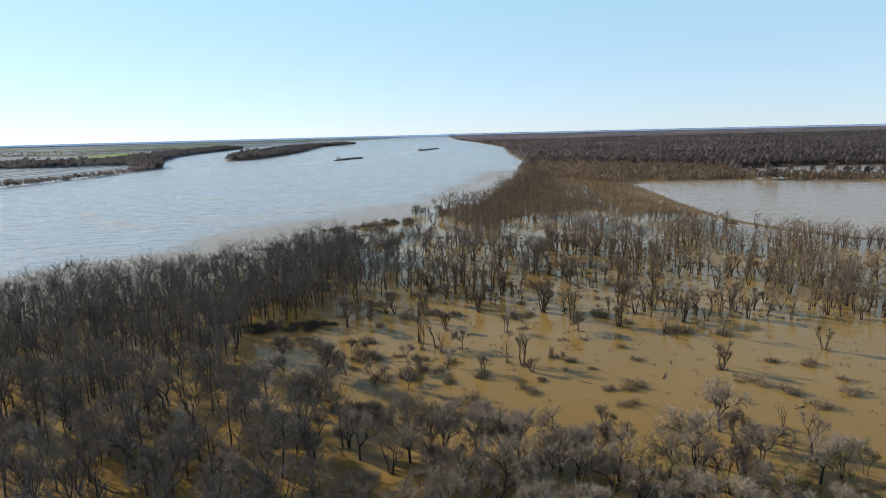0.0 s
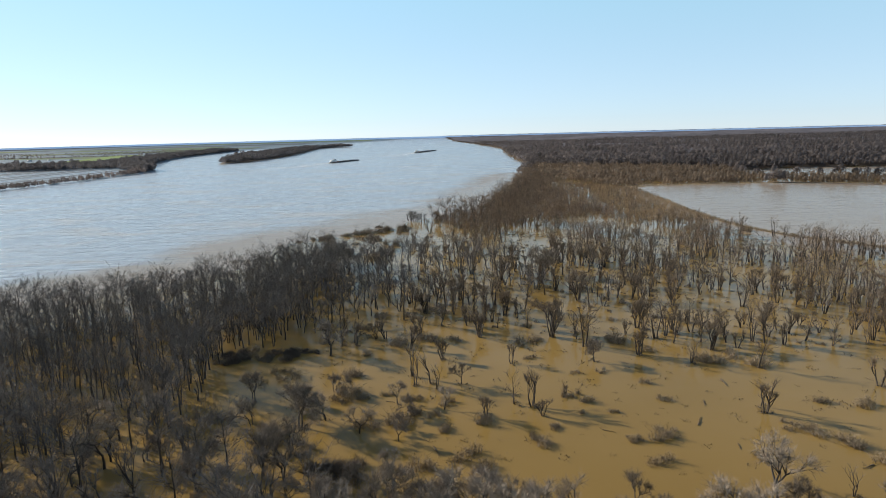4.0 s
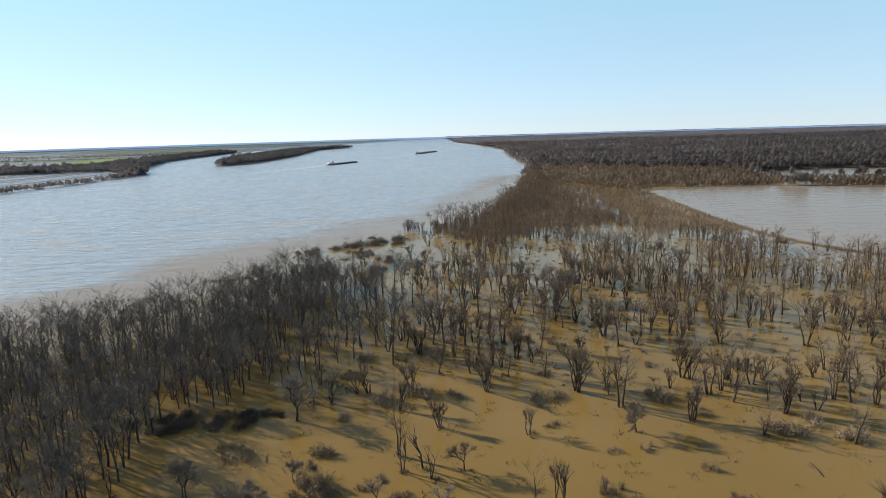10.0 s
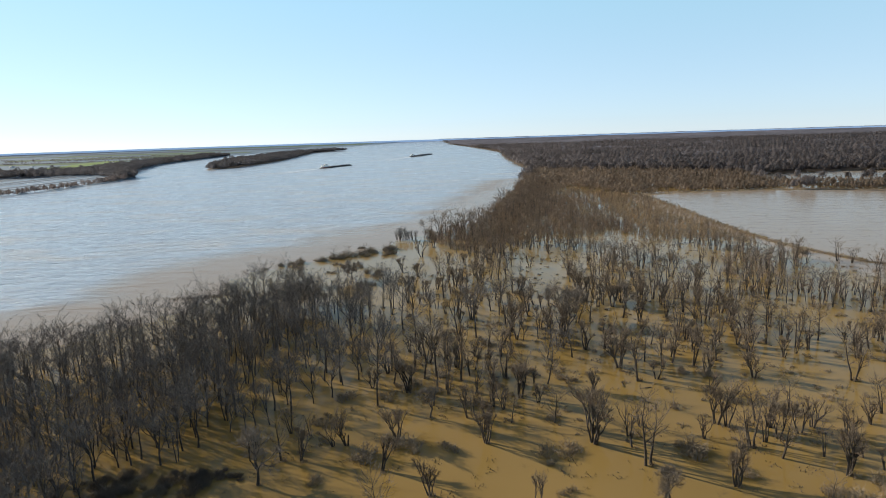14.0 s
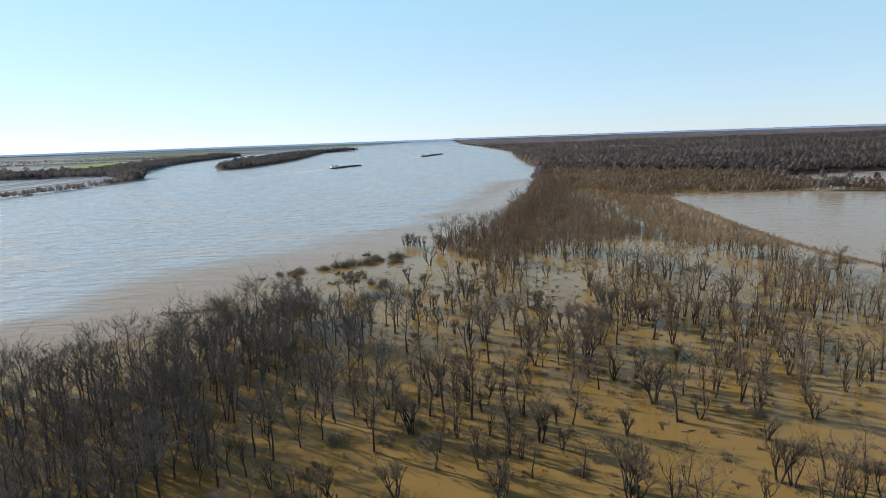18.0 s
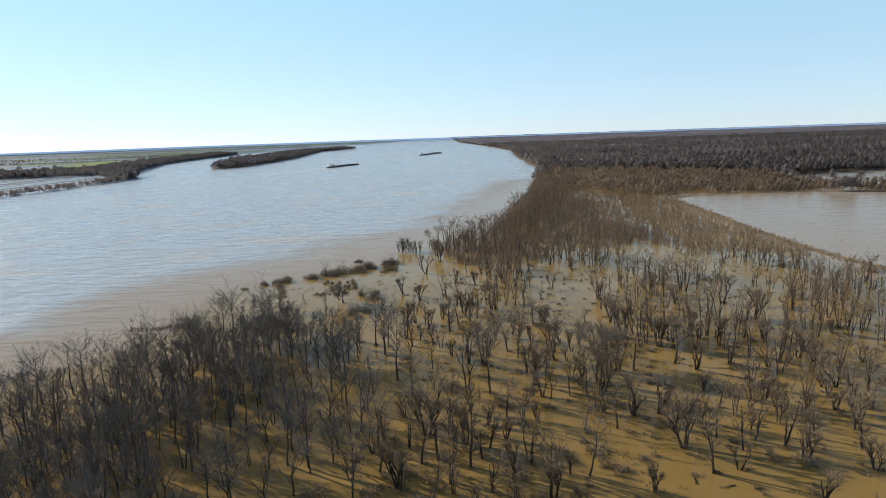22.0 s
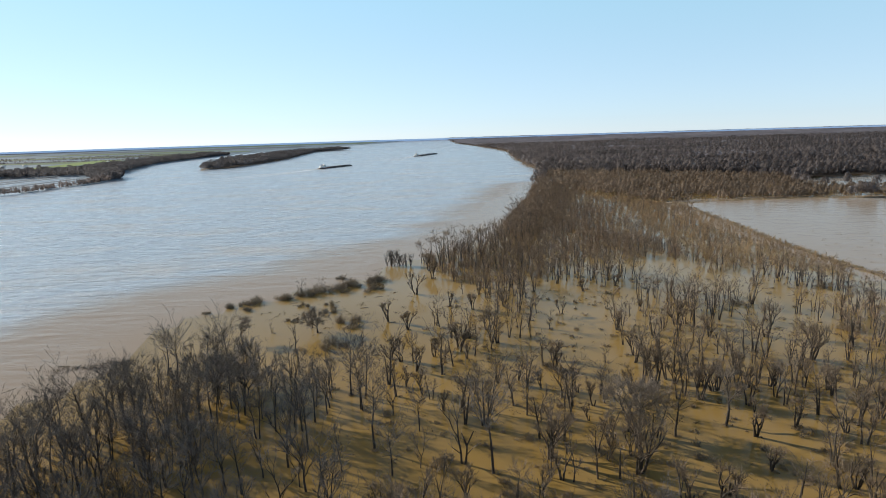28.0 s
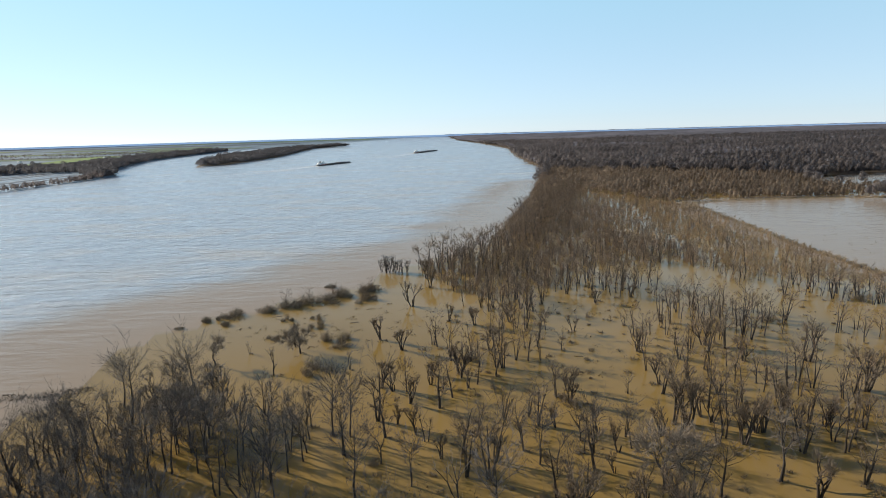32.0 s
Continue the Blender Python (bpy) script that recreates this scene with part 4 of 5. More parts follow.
# The flooded clearing
CLEARING = [(-20, 400), (-16, 350), (-22, 300), (-44, 275), (-30, 262), (0, 282), (45, 262), (130, 240), (260, 240), (300, 300), (280, 400), (236, 480), (228, 530), (196, 568),
            (165, 530), (140, 500), (112, 560), (92, 585), (60, 545), (20, 535), (-10, 470), (-35, 430)]
READ = [(-25, 250), (150, 200), (150, 480), (-25, 480)]
open_at = in_view(clear_of(spread(CLEARING, 6.4, 31, 0.9), MARKED, 4.5))
grain = np.sin(open_at[:, 0] / 13 + 1.3 * np.sin(open_at[:, 1] / 21)) + np.sin(open_at[:, 1] / 12 + 1.1 * np.sin(open_at[:, 0] / 25))
open_at = open_at[(grain > -0.45) & ((open_at[:, 1] < 440) | (grain > 0.1))]
open_at = open_at[~inside(open_at[:, 0], open_at[:, 1], READ) | (np.random.default_rng(37).random(len(open_at)) < np.where((open_at[:, 0] > 55) & (open_at[:, 1] > 330), 0.8, 0.46))]
CHANNEL = [(28, 342), (42, 337), (60, 327), (76, 302), (74, 260), (44, 266), (40, 295), (29, 318)]
open_at = open_at[~inside(open_at[:, 0], open_at[:, 1], CHANNEL)]
open_order = np.argsort(np.hypot(open_at[:, 0], open_at[:, 1] - 250))
planted([willow(i + 10) for i in range(5)], open_at[open_order[0:260:2]], 32, 0.6, 1.15)
planted([forked(i + 10) for i in range(5)], open_at[open_order[1:260:2]], 38, 0.7, 1.35)
mixed_at = clear_of(spread([(-22, 300), (0, 290), (45, 300), (60, 380), (25, 430), (-10, 450), (-35, 440), (-16, 408), (-20, 350)], 12, 39, 0.4), [q[:2] for q in LONE], 5)
planted([tall(i + 10, "slender_tree", "trees at the near edge") for i in range(4)], mixed_at, 40, 0.65, 0.95)
WILLOW_REST = [joined(leader(560 + i, (9, 11, 12, 8, 10, 13)[i], limbs=11, low=0.16, reach=0.4, rise=42, subs=3, twigs=6, twig=1.0, fuzz=0.075, thick=0.02, stems=1 + i % 3, lean=12, wob=0.012)) for i in range(6)]
scatter("flooded_willows", WILLOW_REST, open_at[open_order[260:]], 33, OPEN_WOODS, "bare willows scattered through the flooded clearing", "trees", 0.8, 1.2, bark=BARK)

shrub_at = clear_of(spread(CLEARING, 14, 34, 0.7), [q[:2] for q in LONE], 3)
shrub_at = in_view(np.concatenate([shrub_at, spread([(-70, 160), (-20, 165), (10, 185), (5, 260), (-40, 262), (-75, 235)], 9, 35, 0.7)]))
planted([shrub(i + 40, 2.4, 1.6, 100) for i in range(5)], shrub_at[:140], 36, 0.5, 1.2)

brush_at = np.concatenate([in_view(spread(CLEARING, 10, 47, 0.75)), np.array([(x + 0.7, y - 0.5) for x, y, size in LONE])])
scatter("drowned_brush", [bush(480 + i, 2.2, 1.5, 36, 0.12) for i in range(5)], brush_at, 49, SHRUB, "low drowned brush between the flooded trees", "shrubs", 0.4, 1.1)

# The thickets behind it, up to the river
thick_at = in_view(spread(THICKETS, 4.2, 41, 0.92))
lumps = np.sin(thick_at[:, 0] / 11 + 1.5 * np.sin(thick_at[:, 1] / 23)) * np.sin(thick_at[:, 1] / 19 + np.sin(thick_at[:, 0] / 17))
thick_at = thick_at[np.random.default_rng(45).random(len(thick_at)) < 0.95 + 0.4 * lumps]
SAPLINGS = [sapling(600 + i, 3.2 + 0.5 * i, 7, 8) for i in range(6)]
pale = thick_at[:, 0] > 150 + 20 * np.sin(thick_at[:, 1] / 31) + (thick_at[:, 1] - 640) * 0.06
pale_at = np.concatenate([thick_at[pale], in_view(spread([(165, 560), (232, 545), (242, 640), (251, 743), (256, 868), (215, 940), (185, 760)], 4.4, 50, 0.95))])
scatter("pale_thicket", SAPLINGS, pale_at, 48, STRAW_TWIG, "pale tan saplings and reeds between the thicket and the lake", "saplings", 0.5, 0.9)
thick_at = thick_at[~pale]
scatter("thicket", SAPLINGS, thick_at, 42, THICKET, "dense thicket of reddish-brown willow saplings in the flood", "saplings", 0.75, 1.2)
edge_at = in_view(spread(THICKETS, 7.0, 43, 0.85))
edge_at = edge_at[(edge_at[:, 1] < 640) | (gap(edge_at[:, 0], edge_at[:, 1], NEAR_SHORE) > 7)]
edge_at = edge_at[(edge_at[:, 0] < 165) | (gap(edge_at[:, 0], edge_at[:, 1], LAKE) > 22)]
edge_at = edge_at[(gap(edge_at[:, 0], edge_at[:, 1], NEAR_SHORE) < 55) | (np.random.default_rng(46).random(len(edge_at)) < np.where(edge_at[:, 0] > 165, 0.3, 0.78))]
THICK_TREES = [joined(leader(580 + i, 7.5 + 0.7 * i, limbs=9, low=0.14, reach=0.42, rise=44, subs=3, twigs=5, twig=1.2, fuzz=0.1, thick=0.02, stems=1 + i % 2, lean=10, wob=0.012)) for i in range(6)]
by_river = gap(edge_at[:, 0], edge_at[:, 1], NEAR_SHORE) < 32
scatter("bank_trees", THICK_TREES, edge_at[by_river], 44, OPEN_WOODS, "tall bare brown trees crowding the river bank", "trees", 1.15, 1.75, bark=BARK)
scatter("thicket_trees", THICK_TREES, edge_at[~by_river], 67, OPEN_WOODS, "bare brown trees standing in the flooded thicket", "trees", 0.7, 1.25, bark=BARK)

# Woods beyond the lake and along the far bank
far_at = np.concatenate([spread([(120, 880), (2000, 880), (2000, 1700), (120, 1700)], 11.5, 51, 0.97), spread([(120, 1700), (2600, 1700), (2600, 2600), (120, 2600)], 16.0, 55, 0.97), spread([(120, 2600), (3600, 2600), (3600, 4600), (120, 4600)], 28.0, 56, 0.97)])
far_at = far_at[inside(far_at[:, 0], far_at[:, 1], RIGHT_WOOD) & ~inside(far_at[:, 0], far_at[:, 1], FAR_LAKE) & ~inside(far_at[:, 0], far_at[:, 1], LAKE)]
far_at = in_view(far_at[~inside(far_at[:, 0], far_at[:, 1], BELT)])
near_shore_at = spread(BELT, 6.3, 53, 0.95)
clump = np.sin(near_shore_at[:, 0] / 17 + 2 * np.sin(near_shore_at[:, 1] / 29)) * np.sin(near_shore_at[:, 1] / 13 + near_shore_at[:, 0] / 41)
near_shore_at = near_shore_at[np.random.default_rng(72).random(len(near_shore_at)) < 0.8 + 0.8 * clump]
FAR_TREES = [far_tree(700 + i, 14 + i, 12.0, 2, 22, 0.32, 5) for i in range(6)]
FARTHER_TREES = [far_tree(740 + i, 13 + i, 14.0, 1, 6, 0.5, 5, 3) for i in range(6)]
scatter("lake_side_trees", [far_tree(760 + i, 7 + i, 5.6, 1, 22, 0.26, 5, 3) for i in range(4)], near_shore_at, 54, BELT_TWIG, "belt of low bare trees between two flooded lakes", "trees", 0.55, 1.2, smooth=True)
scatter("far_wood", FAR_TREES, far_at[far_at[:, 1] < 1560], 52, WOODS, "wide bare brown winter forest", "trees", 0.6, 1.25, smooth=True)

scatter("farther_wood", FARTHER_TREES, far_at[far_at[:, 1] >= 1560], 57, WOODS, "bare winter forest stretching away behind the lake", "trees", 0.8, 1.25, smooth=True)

# The island and the left bank
isle_at = spread(ISLAND, 15.0, 61, 0.97)
scatter("island_wood", FARTHER_TREES, isle_at, 62, HAZY_TWIG, "bare wood, blue-grey with painted haze, covering a low river island", "trees", 1.1, 1.5, smooth=True)
LEFT_BELT = [(-1550, 1900), (-1130, 1880), (-1000, 1900), (-900, 1800), (-765, 1640), (-757, 1690), (-880, 1900), (-1010, 2250), (-1155, 2750), (-1245, 3400), (-1330, 4200), (-1480, 4200), (-1400, 3400), (-1330, 2900),
             (-1250, 2500), (-1200, 2200), (-1300, 2060), (-1550, 2030)]
belt_at = spread(LEFT_BELT, 13.5, 63, 0.95)
scatter("left_bank_wood", FARTHER_TREES, belt_at, 64, HAZY_TWIG, "belt of bare trees along the far bank", "trees", 1.0, 1.5, smooth=True)
bank_row = [(x + dx, y) for (x, y), dx in zip(spread([(-815, 1000), (-790, 1000), (-752, 1343), (-748, 1571), (-760, 1690), (-800, 1690), (-778, 1571), (-776, 1343)], 6.5, 65, 0.8), [0] * 999)]
scatter("bank_shrubs", [far_tree(720 + i, 8, 4.4, 1, 14, 0.5, 5) for i in range(3)], bank_row, 66, WOODS, "thin row of trees and shrubs on the far bank", "trees", 0.7, 1.8, smooth=True)

# Far canopy: woods that run to the horizon
def canopy(name, polys, start, label, holes=()):
    az = np.arange(-46, 46, 0.16)
    r = np.geomspace(start, 18800, 120)
    a, d = np.meshgrid(np.radians(az), r)
    rng = np.random.default_rng(81)
    d = d * (1 + rng.uniform(-0.008, 0.008, d.shape))
    x, y = (d * np.sin(a)).ravel(), MID_Y + (d * np.cos(a)).ravel()
    z = 7.0 + 3.5 * rng.random(x.size) + 3.0 * np.sin(x / 61 + 2 * np.sin(y / 170)) * np.sin(y / 93 + x / 210) + 2.5 * np.sin(x / 170 + 3 * np.sin(y / 390)) * np.sin(y / 140)
    n = len(az)
    i, j = np.meshgrid(np.arange(len(r) - 1), np.arange(n - 1), indexing="ij")
    p = (i * n + j).ravel()
    f = np.concatenate([np.stack([p, p + 1, p + n + 1], 1), np.stack([p, p + n + 1, p + n], 1)])[:, ::-1]
    ok = np.zeros(x.size, bool)
    for poly in polys:
        ok |= inside(x, y, poly)
    for hole in holes:
        ok &= ~inside(x, y, hole)
    f = f[ok[f].all(1)]
    return tagged(new(name, mesh_of(name, settle(np.stack([x, y, z], 1)), f, HAZY_CANOPY, smooth=True)), label, "trees", kind="stuff")


canopy("distant_wood", [RIGHT_WOOD], 1560, "endless bare winter forest, blue-grey with painted haze, reaching the horizon")


def skyline():
    """A glowing blue strip, as haze over far woods, that closes the view all round at the horizon."""
    a = np.radians(np.arange(0, 360.1, 0.25))
    r = np.random.default_rng(99)
    top = 60.6 + 0.8 * np.sin(a * 37) * np.sin(a * 11) + r.uniform(-0.4, 0.6, a.size)
    x, y = 4600 * np.sin(a), MID_Y + 4600 * np.cos(a)
    v = np.concatenate([np.stack([x, y, 0 * a + 45.0], 1), np.stack([x, y, top], 1)])
    n = a.size
    f = [t3 for j in range(n - 1) for t3 in ((j, j + 1, j + n + 1), (j, j + n + 1, j + n))]
    m = bpy.data.materials.new("haze_glow")
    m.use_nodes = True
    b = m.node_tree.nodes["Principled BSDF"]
    # blue base and emission stand in for distance haze; no source glows here
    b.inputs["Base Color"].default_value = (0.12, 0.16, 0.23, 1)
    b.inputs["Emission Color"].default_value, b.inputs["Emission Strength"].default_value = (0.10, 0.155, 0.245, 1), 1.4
    tagged(new("backdrop", mesh_of("backdrop", v, f, m)), "thin glowing blue strip of haze over distant woods on the horizon", "backdrop", kind="structure")


skyline()
rng = np.random.default_rng(82)
rows_at = []
for y0, x0, x1, tilt in ((3700, -3600, -1450, 0.12), (4600, -4600, -1500, 0.0), (3350, -3300, -1600, 0.03), (4100, -4200, -1500, 0.02)):
    xs = np.arange(x0, x1, 9.0)
    xs = xs[rng.random(xs.size) < 0.75 + 0.25 * np.sin(xs / 190)]
    rows_at += [(x, y0 + tilt * (x - x0) + rng.uniform(-9, 9)) for x in xs]
scatter("hedgerow_trees", FARTHER_TREES, rows_at, 83, WOODS, "lines of bare trees between winter fields", "trees", 0.45, 0.8, smooth=True, z=2)


def patch(name, corners, mat, label, category, z):
    """A thin field laid on the ground, cut fine enough to follow it."""
    (ax, ay), (bx, by), (cx, cy), (dx, dy) = corners
    k = np.linspace(0, 1, 13)
    u, v = np.meshgrid(k, k)
    x = (ax * (1 - u) + bx * u) * (1 - v) + (dx * (1 - u) + cx * u) * v
    y = (ay * (1 - u) + by * u) * (1 - v) + (dy * (1 - u) + cy * u) * v
    top = np.stack([x.ravel(), y.ravel(), np.full(x.size, z)], 1)
    i, j = np.meshgrid(np.arange(12), np.arange(12), indexing="ij")
    p = (i * 13 + j).ravel()
    f = np.concatenate([np.stack([p, p + 1, p + 14], 1), np.stack([p, p + 14, p + 13], 1)])
    return tagged(new(name, mesh_of(name, settle(top), f, mat)), label, category, kind="structure")


patch("green_field", [(-1450, 2110), (-1345, 2150), (-1690, 3600), (-1850, 3600)], WHEAT, "bright strip of young green wheat behind the trees", "field", 3.9)
patch("green_field", [(-1420, 2950), (-2480, 3380), (-2750, 3850), (-1460, 3300)], GREEN, "strip of green winter wheat behind the trees", "field", 2.9)
patch("green_field", [(-2900, 4300), (-1650, 4250), (-1700, 4700), (-3200, 4800)], GREEN, "green winter wheat field on the plain", "field", 3.1)
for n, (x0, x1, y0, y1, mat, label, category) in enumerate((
        (-2500, -1700, 3420, 3640, HAZY_FIELD, "dark ploughed field on the plain, tinted blue for haze", "field"), (-3900, -2700, 3600, 4000, HAZY_FIELD, "dark ploughed field on the plain, tinted blue for haze", "field"),
        (-2200, -1450, 4850, 5300, GREEN, "green winter wheat field on the plain", "field"), (-5200, -3600, 4700, 5400, HAZY_FIELD, "dark ploughed field on the plain, tinted blue for haze", "field"),
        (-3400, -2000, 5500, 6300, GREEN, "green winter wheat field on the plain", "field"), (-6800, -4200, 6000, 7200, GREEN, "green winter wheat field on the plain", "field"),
        (-3900, -1500, 6700, 7800, HAZY_FIELD, "dark ploughed field on the plain, tinted blue for haze", "field"), (-8800, -4600, 8200, 10000, HAZY_FIELD, "dark ploughed field on the plain, tinted blue for haze", "field"),
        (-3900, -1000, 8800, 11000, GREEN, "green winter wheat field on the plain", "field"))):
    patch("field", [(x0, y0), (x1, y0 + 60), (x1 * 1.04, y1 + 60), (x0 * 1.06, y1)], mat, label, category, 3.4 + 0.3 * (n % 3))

# Flooded field rows on the left bank: long low banks in standing water
for i in range(14):
    s0 = Solid()
    o = 26 + i * 48
    k = np.linspace(0, 1, 9)
    path = np.stack([-800 - o * (0.9 + 0.1 * k) + 22 * np.sin(k * 3) - 60 * (1 - k), 960 + (760 + 33 * i) * k, np.full(9, 0.0)], 1)
    w = 11.0 + 3 * (i % 3)
    rows_v = np.concatenate([path + [-w, 0, -0.3], path + [-w * 0.4, 0, 0.9], path + [w * 0.4, 0, 0.9], path + [w, 0, -0.3]])
    f = []
    for c in range(3):
        for j in range(8):
            p, q = c * 9 + j, (c + 1) * 9 + j
            f += [(p, q, q + 1), (p, q + 1, p + 1)]
    s0.add(rows_v, f)
    tagged(new("field_bank", mesh_of("field_bank", *s0.arrays(), HAZY_FIELD if i % 3 else HAZY_SOIL)), "long low earth bank between strips of flood water", "bank", "banks of the flooded field")


# The levee along the lake's near shore
def ridge(name, line, wide, high, mat, label, category):
    line = np.array(line, float)
    t = np.linspace(0, len(line) - 1, 90)
    x, y = (np.interp(t, np.arange(len(line)), line[:, c]) for c in (0, 1))
    rng = np.random.default_rng(84)
    dx, dy = np.gradient(x), np.gradient(y)
    n = np.hypot(dx, dy)
    nx, ny = -dy / n, dx / n
    w = wide * rng.uniform(0.7, 1.3, x.size)
    h = high * rng.uniform(0.5, 1.2, x.size)
    cross = [(-1, -0.3), (-0.4, 1), (0.4, 1), (1, -0.3)]
    v = np.concatenate([np.stack([x + nx * w * a, y + ny * w * a, h * b if b > 0 else 0 * x - 0.3], 1) for a, b in cross])
    f = []
    m = x.size
    for c in range(3):
        for j in range(m - 1):
            p, q = c * m + j, (c + 1) * m + j
            f += [(p, q + 1, q), (p, p + 1, q + 1)]
    return tagged(new(name, mesh_of(name, v, f, mat)), label, category, kind="structure")


LEVEE = [(262, 868), (251, 743), (240, 640), (236, 560), (240, 510), (251, 465), (282, 418), (330, 368), (400, 310)]
ridge("levee", LEVEE, 2.2, 0.7, LITTER, "low dark earth bank along the lake shore", "bank")


def tuft(seed, h, count, wide):
    rng = np.random.default_rng(seed)
    g = Solid()
    p = rng.normal(0, wide, (count, 3)) * [1, 1, 0]
    q = p + np.stack([rng.normal(0, 0.25 * h, count), rng.normal(0, 0.25 * h, count), h * rng.uniform(0.5, 1, count)], 1)
    g.blades(p, q, np.full(count, 0.12), rng)
    return g


lx, ly = [p[0] for p in LEVEE], [p[1] for p in LEVEE]
tt = rng.uniform(0, len(LEVEE) - 1, 900)
reed_at = np.stack([np.interp(tt, range(len(lx)), lx) + rng.normal(0, 2.5, 900), np.interp(tt, range(len(lx)), ly) + rng.normal(0, 2.5, 900)], 1)
TUFTS = [tuft(90 + i, 1.5, 16, 0.8) for i in range(4)]
scatter("levee_grass", TUFTS, reed_at, 85, STRAW, "dry brown grass and reeds along the bank", "grass", 0.6, 1.3)
lake_reed = in_view(spread([(262, 640), (300, 820), (420, 800), (430, 430), (300, 420), (250, 520)], 9, 86, 0.5))
scatter("lake_reeds", [tuft(95 + i, 1.1, 6, 0.8) for i in range(3)], lake_reed, 87, SHRUB, "thin dead stalks standing out of the lake", "reeds", 0.6, 1.5)
straw_at = spread([(690, 1010), (790, 1020), (900, 930), (860, 900), (740, 960)], 5, 88, 0.95)
scatter("reed_bed", [tuft(99, 2.2, 22, 1.6)], straw_at, 89, STRAW, "pale tan reed bed on the far lake", "reeds", 0.8, 1.4)

fringe_at = in_view(spread([(256, 862), (300, 882), (400, 886), (470, 870), (562, 822), (640, 775), (650, 790), (566, 840), (474, 888), (400, 903), (300, 899), (250, 880)], 2.6, 98, 0.9))
scatter("shore_reeds", [tuft(105 + i, 1.6, 12, 1.3) for i in range(3)], fringe_at, 99, STRAW, "pale drowned reeds along the lake shore", "reeds", 0.6, 1.3)

# ---- driftwood and floating litter ----
def log(i):
    def make():
        g = np.random.default_rng(900 + i)
        wood = Solid()
        k = np.linspace(0, 1, 6)
        size = 4.5 + i
        path = np.stack([k * size - size / 2, np.cumsum(g.normal(0, 0.15, 6)), 0.12 + 0.08 * np.sin(k * 3)], 1)
        wood.tube(path, 0.17 * (1 - 0.6 * k), 5)
        for j in range(3):
            at = path[2 + j]
            wood.tube([at, at + g.normal(0, 0.5, 3) * [1, 1, 0.3] + [0.3, 0, 0.15]], [0.08, 0.03], 3)
        return tagged(new("driftwood_log", mesh_of("driftwood_log", *wood.arrays(), DRIFT)), "grey driftwood log afloat on the flood", "log", "driftwood logs")
    return make


LOGS = [(-128.7, 429.2), (-120.1, 434.7), (-124, 432), (-116, 436), (-139.2, 432.6), (-133, 430), (-72, 512), (-64, 508), (-50, 512), (-60, 498), (-35, 500), (-26, 470), (35, 212),
        (72, 201), (66, 190), (40, 186), (-6, 178), (48, 238), (58, 300), (64, 296), (70, 176), (95, 165), (-20, 208), (28, 250), (84, 215), (-48, 228), (-42, 222), (-30, 520), (30, 470), (52, 452)]
planted([log(i) for i in range(4)], LOGS, 91, 0.5, 1.0)
bits = np.concatenate([spread([(-30, 170), (0, 175), (120, 150), (160, 240), (60, 290), (-20, 300), (-60, 250), (-60, 190)], 5.5, 92, 0.5), spread([(-110, 495), (-40, 545), (0, 520), (-10, 460), (-50, 460), (-100, 480)], 5, 93, 0.5), spread(CLEARING, 8, 94, 0.6)])
scatter("flood_litter", [tuft(110 + i, 0.3, 14, 0.45) for i in range(4)], bits, 95, DRIFT, "floating twigs and drowned tufts on the flood", "litter", 0.5, 2.2)
mat_at = spread([(-142, 430), (-130, 434), (-116, 438), (-112, 435), (-124, 428), (-140, 427)], 1.6, 96, 0.8)
scatter("drift_mat", [tuft(120 + i, 0.8, 18, 0.9) for i in range(3)], mat_at, 97, DRIFT, "dark mat of drifted branches at the shore", "driftwood", 0.7, 1.3)


# ---- river traffic ----
def carried_to(at, way, solid):
    """A solid laid out along a course on the river."""
    v, f = solid.arrays()
    c, s = math.cos(way), math.sin(way)
    out = Solid()
    out.add(settle(np.stack([v[:, 0] * c - v[:, 1] * s + at[0], v[:, 0] * s + v[:, 1] * c + at[1], v[:, 2]], 1)), f)
    return out


def barge(at, way, along, across, covered):
    ob = new("barge")
    x, y = along * 61.0, across * 11.2
    hull, hold, coaming = Solid(), Solid(), Solid()
    hull.box((x, y - 5.3, -0.4), (x + 59, y + 5.3, 2.6), 0.2)
    coaming.box((x + 4, y - 4.4, 2.55), (x + 55, y + 4.4, 3.9), 0.15)
    hold.box((x + 4.5, y - 4.0, 3.85), (x + 54.5, y + 4.0, 5.0 if covered else 4.2), 1.2)
    part("hull", carried_to(at, way, hull), STEEL_DARK, ob)
    part("coaming", carried_to(at, way, coaming), STEEL_DARK, ob)
    part("cover", carried_to(at, way, hold), CARGO if covered else STEEL_DARK, ob, "pale grey cargo cover" if covered else "")
    tagged(ob, "long dark steel river barge in a tow", "barge", "barges on the river")


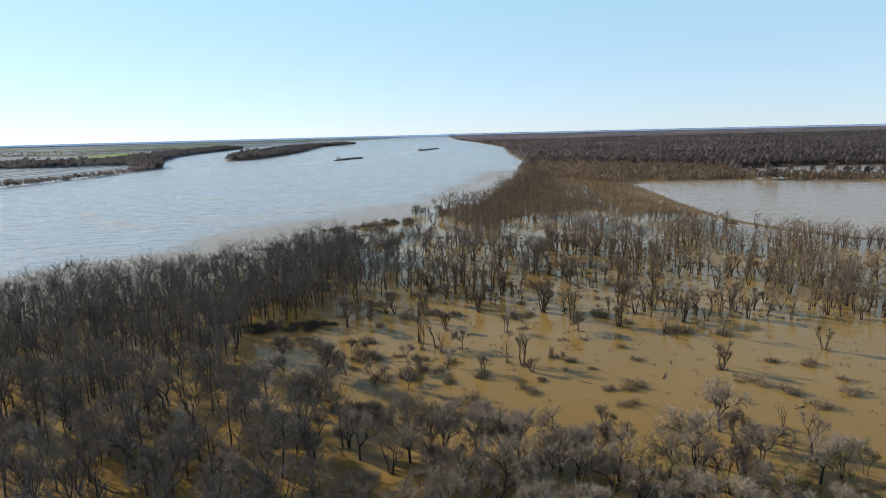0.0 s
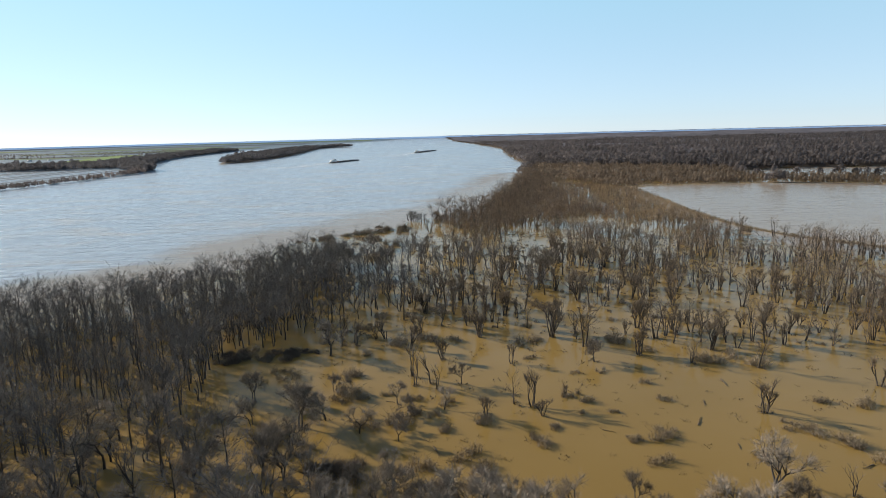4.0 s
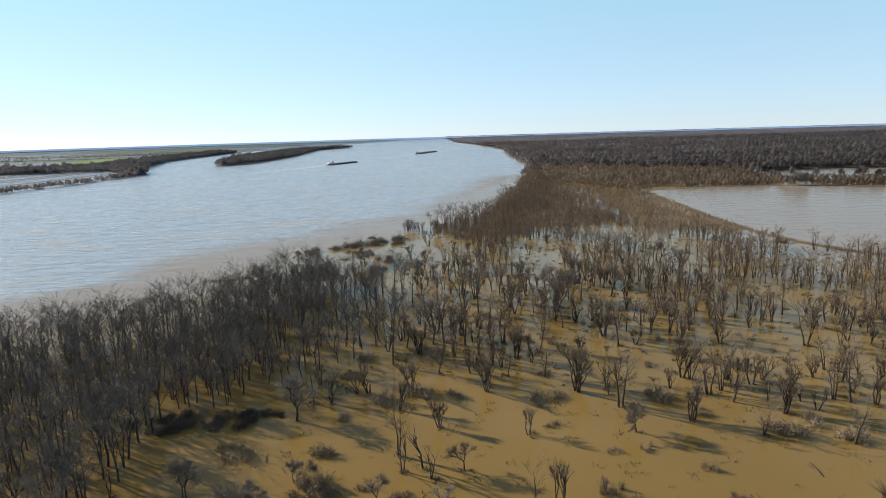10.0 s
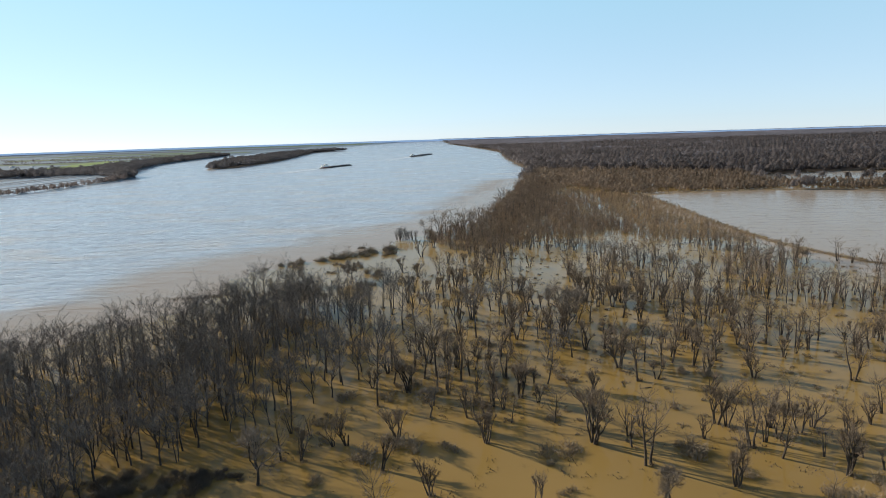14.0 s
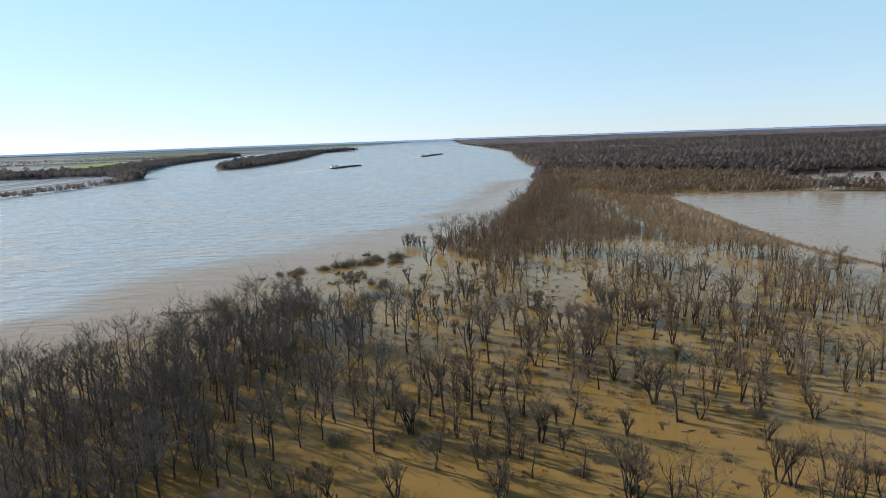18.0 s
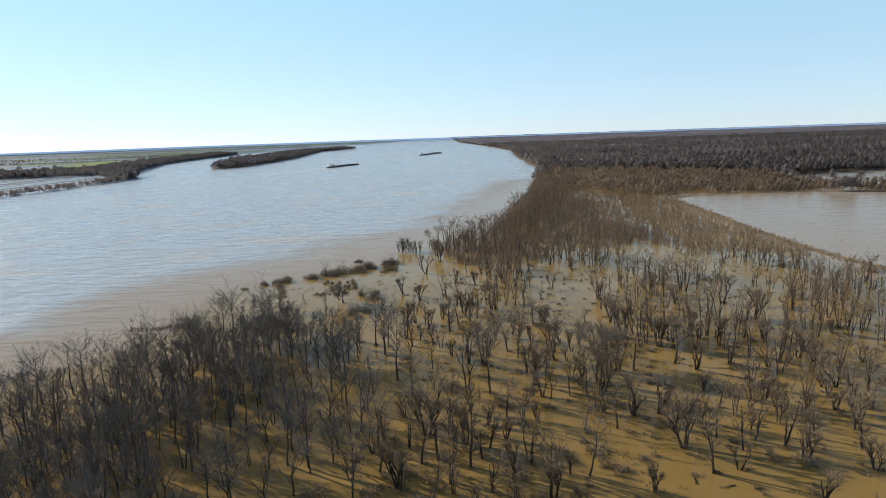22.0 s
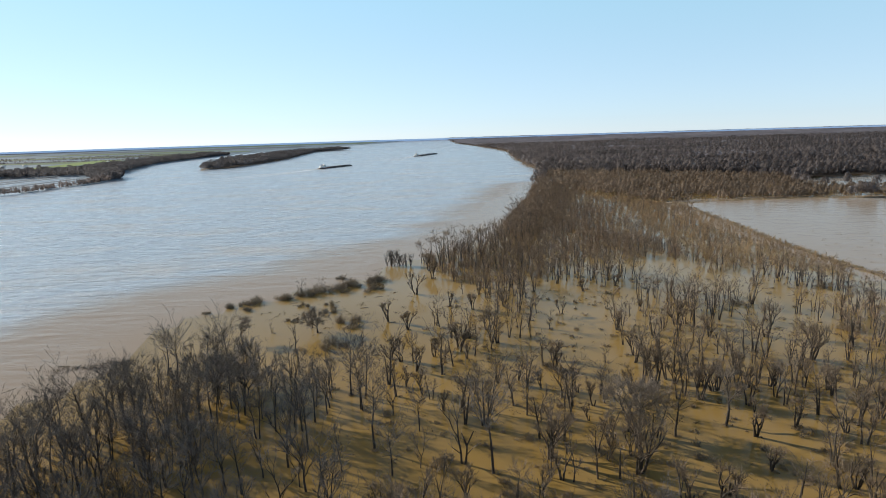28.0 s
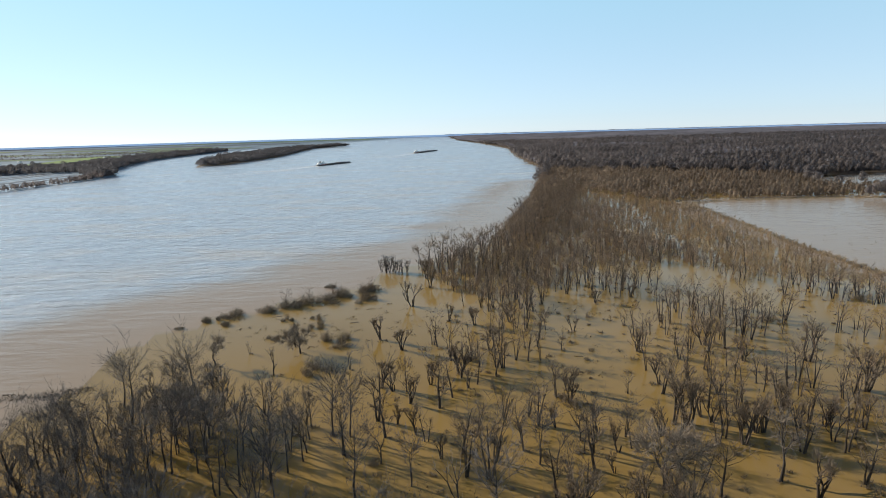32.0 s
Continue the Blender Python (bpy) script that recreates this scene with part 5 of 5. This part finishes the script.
def towboat(at, way, back):
    ob = new("towboat")
    pieces = {"hull": (STEEL_DARK, [((back - 40, -6, -0.4), (back, 6, 2.4))]), "deckhouse": (WHITE, [((back - 34, -5, 2.4), (back - 8, 5, 5.2)), ((back - 31, -4.4, 5.2), (back - 10, 4.4, 8.0))]),
              "wheelhouse": (WHITE, [((back - 17, -3.2, 8.0), (back - 11, 3.2, 11.2))]), "window": (DARK_GLASS, [((back - 16.8, -3.3, 9.2), (back - 10.9, 3.3, 10.5))]),
              "rail": (RED, [((back - 38, -5.9, 2.4), (back - 1, -5.7, 3.4))])}
    for name, (mat, boxes) in pieces.items():
        g = Solid()
        for lo, hi in boxes:
            g.box(lo, hi, 0.1)
        part(name, carried_to(at, way, g), mat, ob)
    for side in (-2.2, 2.2):
        g = Solid()
        g.tube([(back - 25, side, 8), (back - 25, side, 12.5)], [0.7, 0.6], 6)
        part("funnel", carried_to(at, way, g), STEEL_DARK, ob)
    tagged(ob, "white river towboat pushing barges", "boat", "towboats")


def wake(at, way, length, wide):
    g, r = Solid(), np.random.default_rng(77)
    for side in (-1, 1):
        k = np.linspace(0, 1, 40)
        x = -40 - k * length
        w = (3.0 + 5.0 * r.random(40)) * (1 - 0.8 * k)
        y = side * (3 + k * wide)
        v = np.concatenate([np.stack([x, y - w, 0 * k + 0.06], 1), np.stack([x, y + w, 0 * k + 0.06], 1)])
        f = [t3 for j in range(39) for t3 in ((j, j + 40, j + 41), (j, j + 41, j + 1))]
        g.add(v, f)
    v, f = carried_to(at, way, g).arrays()
    tagged(new("wake", mesh_of("wake", v, f, FOAM)), "pale foam wake behind a towboat", "wake", kind="stuff")


for at, end, ranks, files, covered in (((-312, 1935), (-262, 2060), 2, 2, False), ((-86, 2735), (0, 3050), 4, 3, True)):
    way = math.atan2(end[1] - at[1], end[0] - at[0])
    towboat(at, way, 0)
    for a in range(ranks):
        for c in range(files):
            barge(at, way, a, c - (files - 1) / 2, covered and (a + c) % 3 != 0)
    wake(at, way, 420, 24)


# ---- farm buildings on the far plain ----
def barn(x, y, wide, deep, high, roof):
    ob = new("farm_building")
    g, t = Solid(), Solid()
    g.box((x - wide / 2, y - deep / 2, 2), (x + wide / 2, y + deep / 2, 2 + high))
    a, b, c, d, e = x - wide / 2 - 1, x + wide / 2 + 1, y - deep / 2 - 1, y + deep / 2 + 1, 2 + high
    t.add([(a, c, e), (b, c, e), (b, d, e), (a, d, e), (a, y, e + high * 0.5), (b, y, e + high * 0.5)], [(0, 1, 5), (0, 5, 4), (2, 3, 4), (2, 4, 5), (0, 4, 3), (1, 2, 5)])
    for name, solid, mat in (("wall", g, WHITE), ("roof", t, roof)):
        v, f = solid.arrays()
        q = Solid()
        q.add(settle(v), f)
        part(name, q, mat, ob)
    tagged(ob, "small pale farm building far across the fields", "building", "farm buildings")


for x, y, w in ((-1890, 2900, 18), (-1830, 2950, 14), (-1960, 3000, 11), (-2350, 3400, 20), (-1620, 3250, 13)):
    barn(x, y, w, w * 0.6, w * 0.3, ROOF)
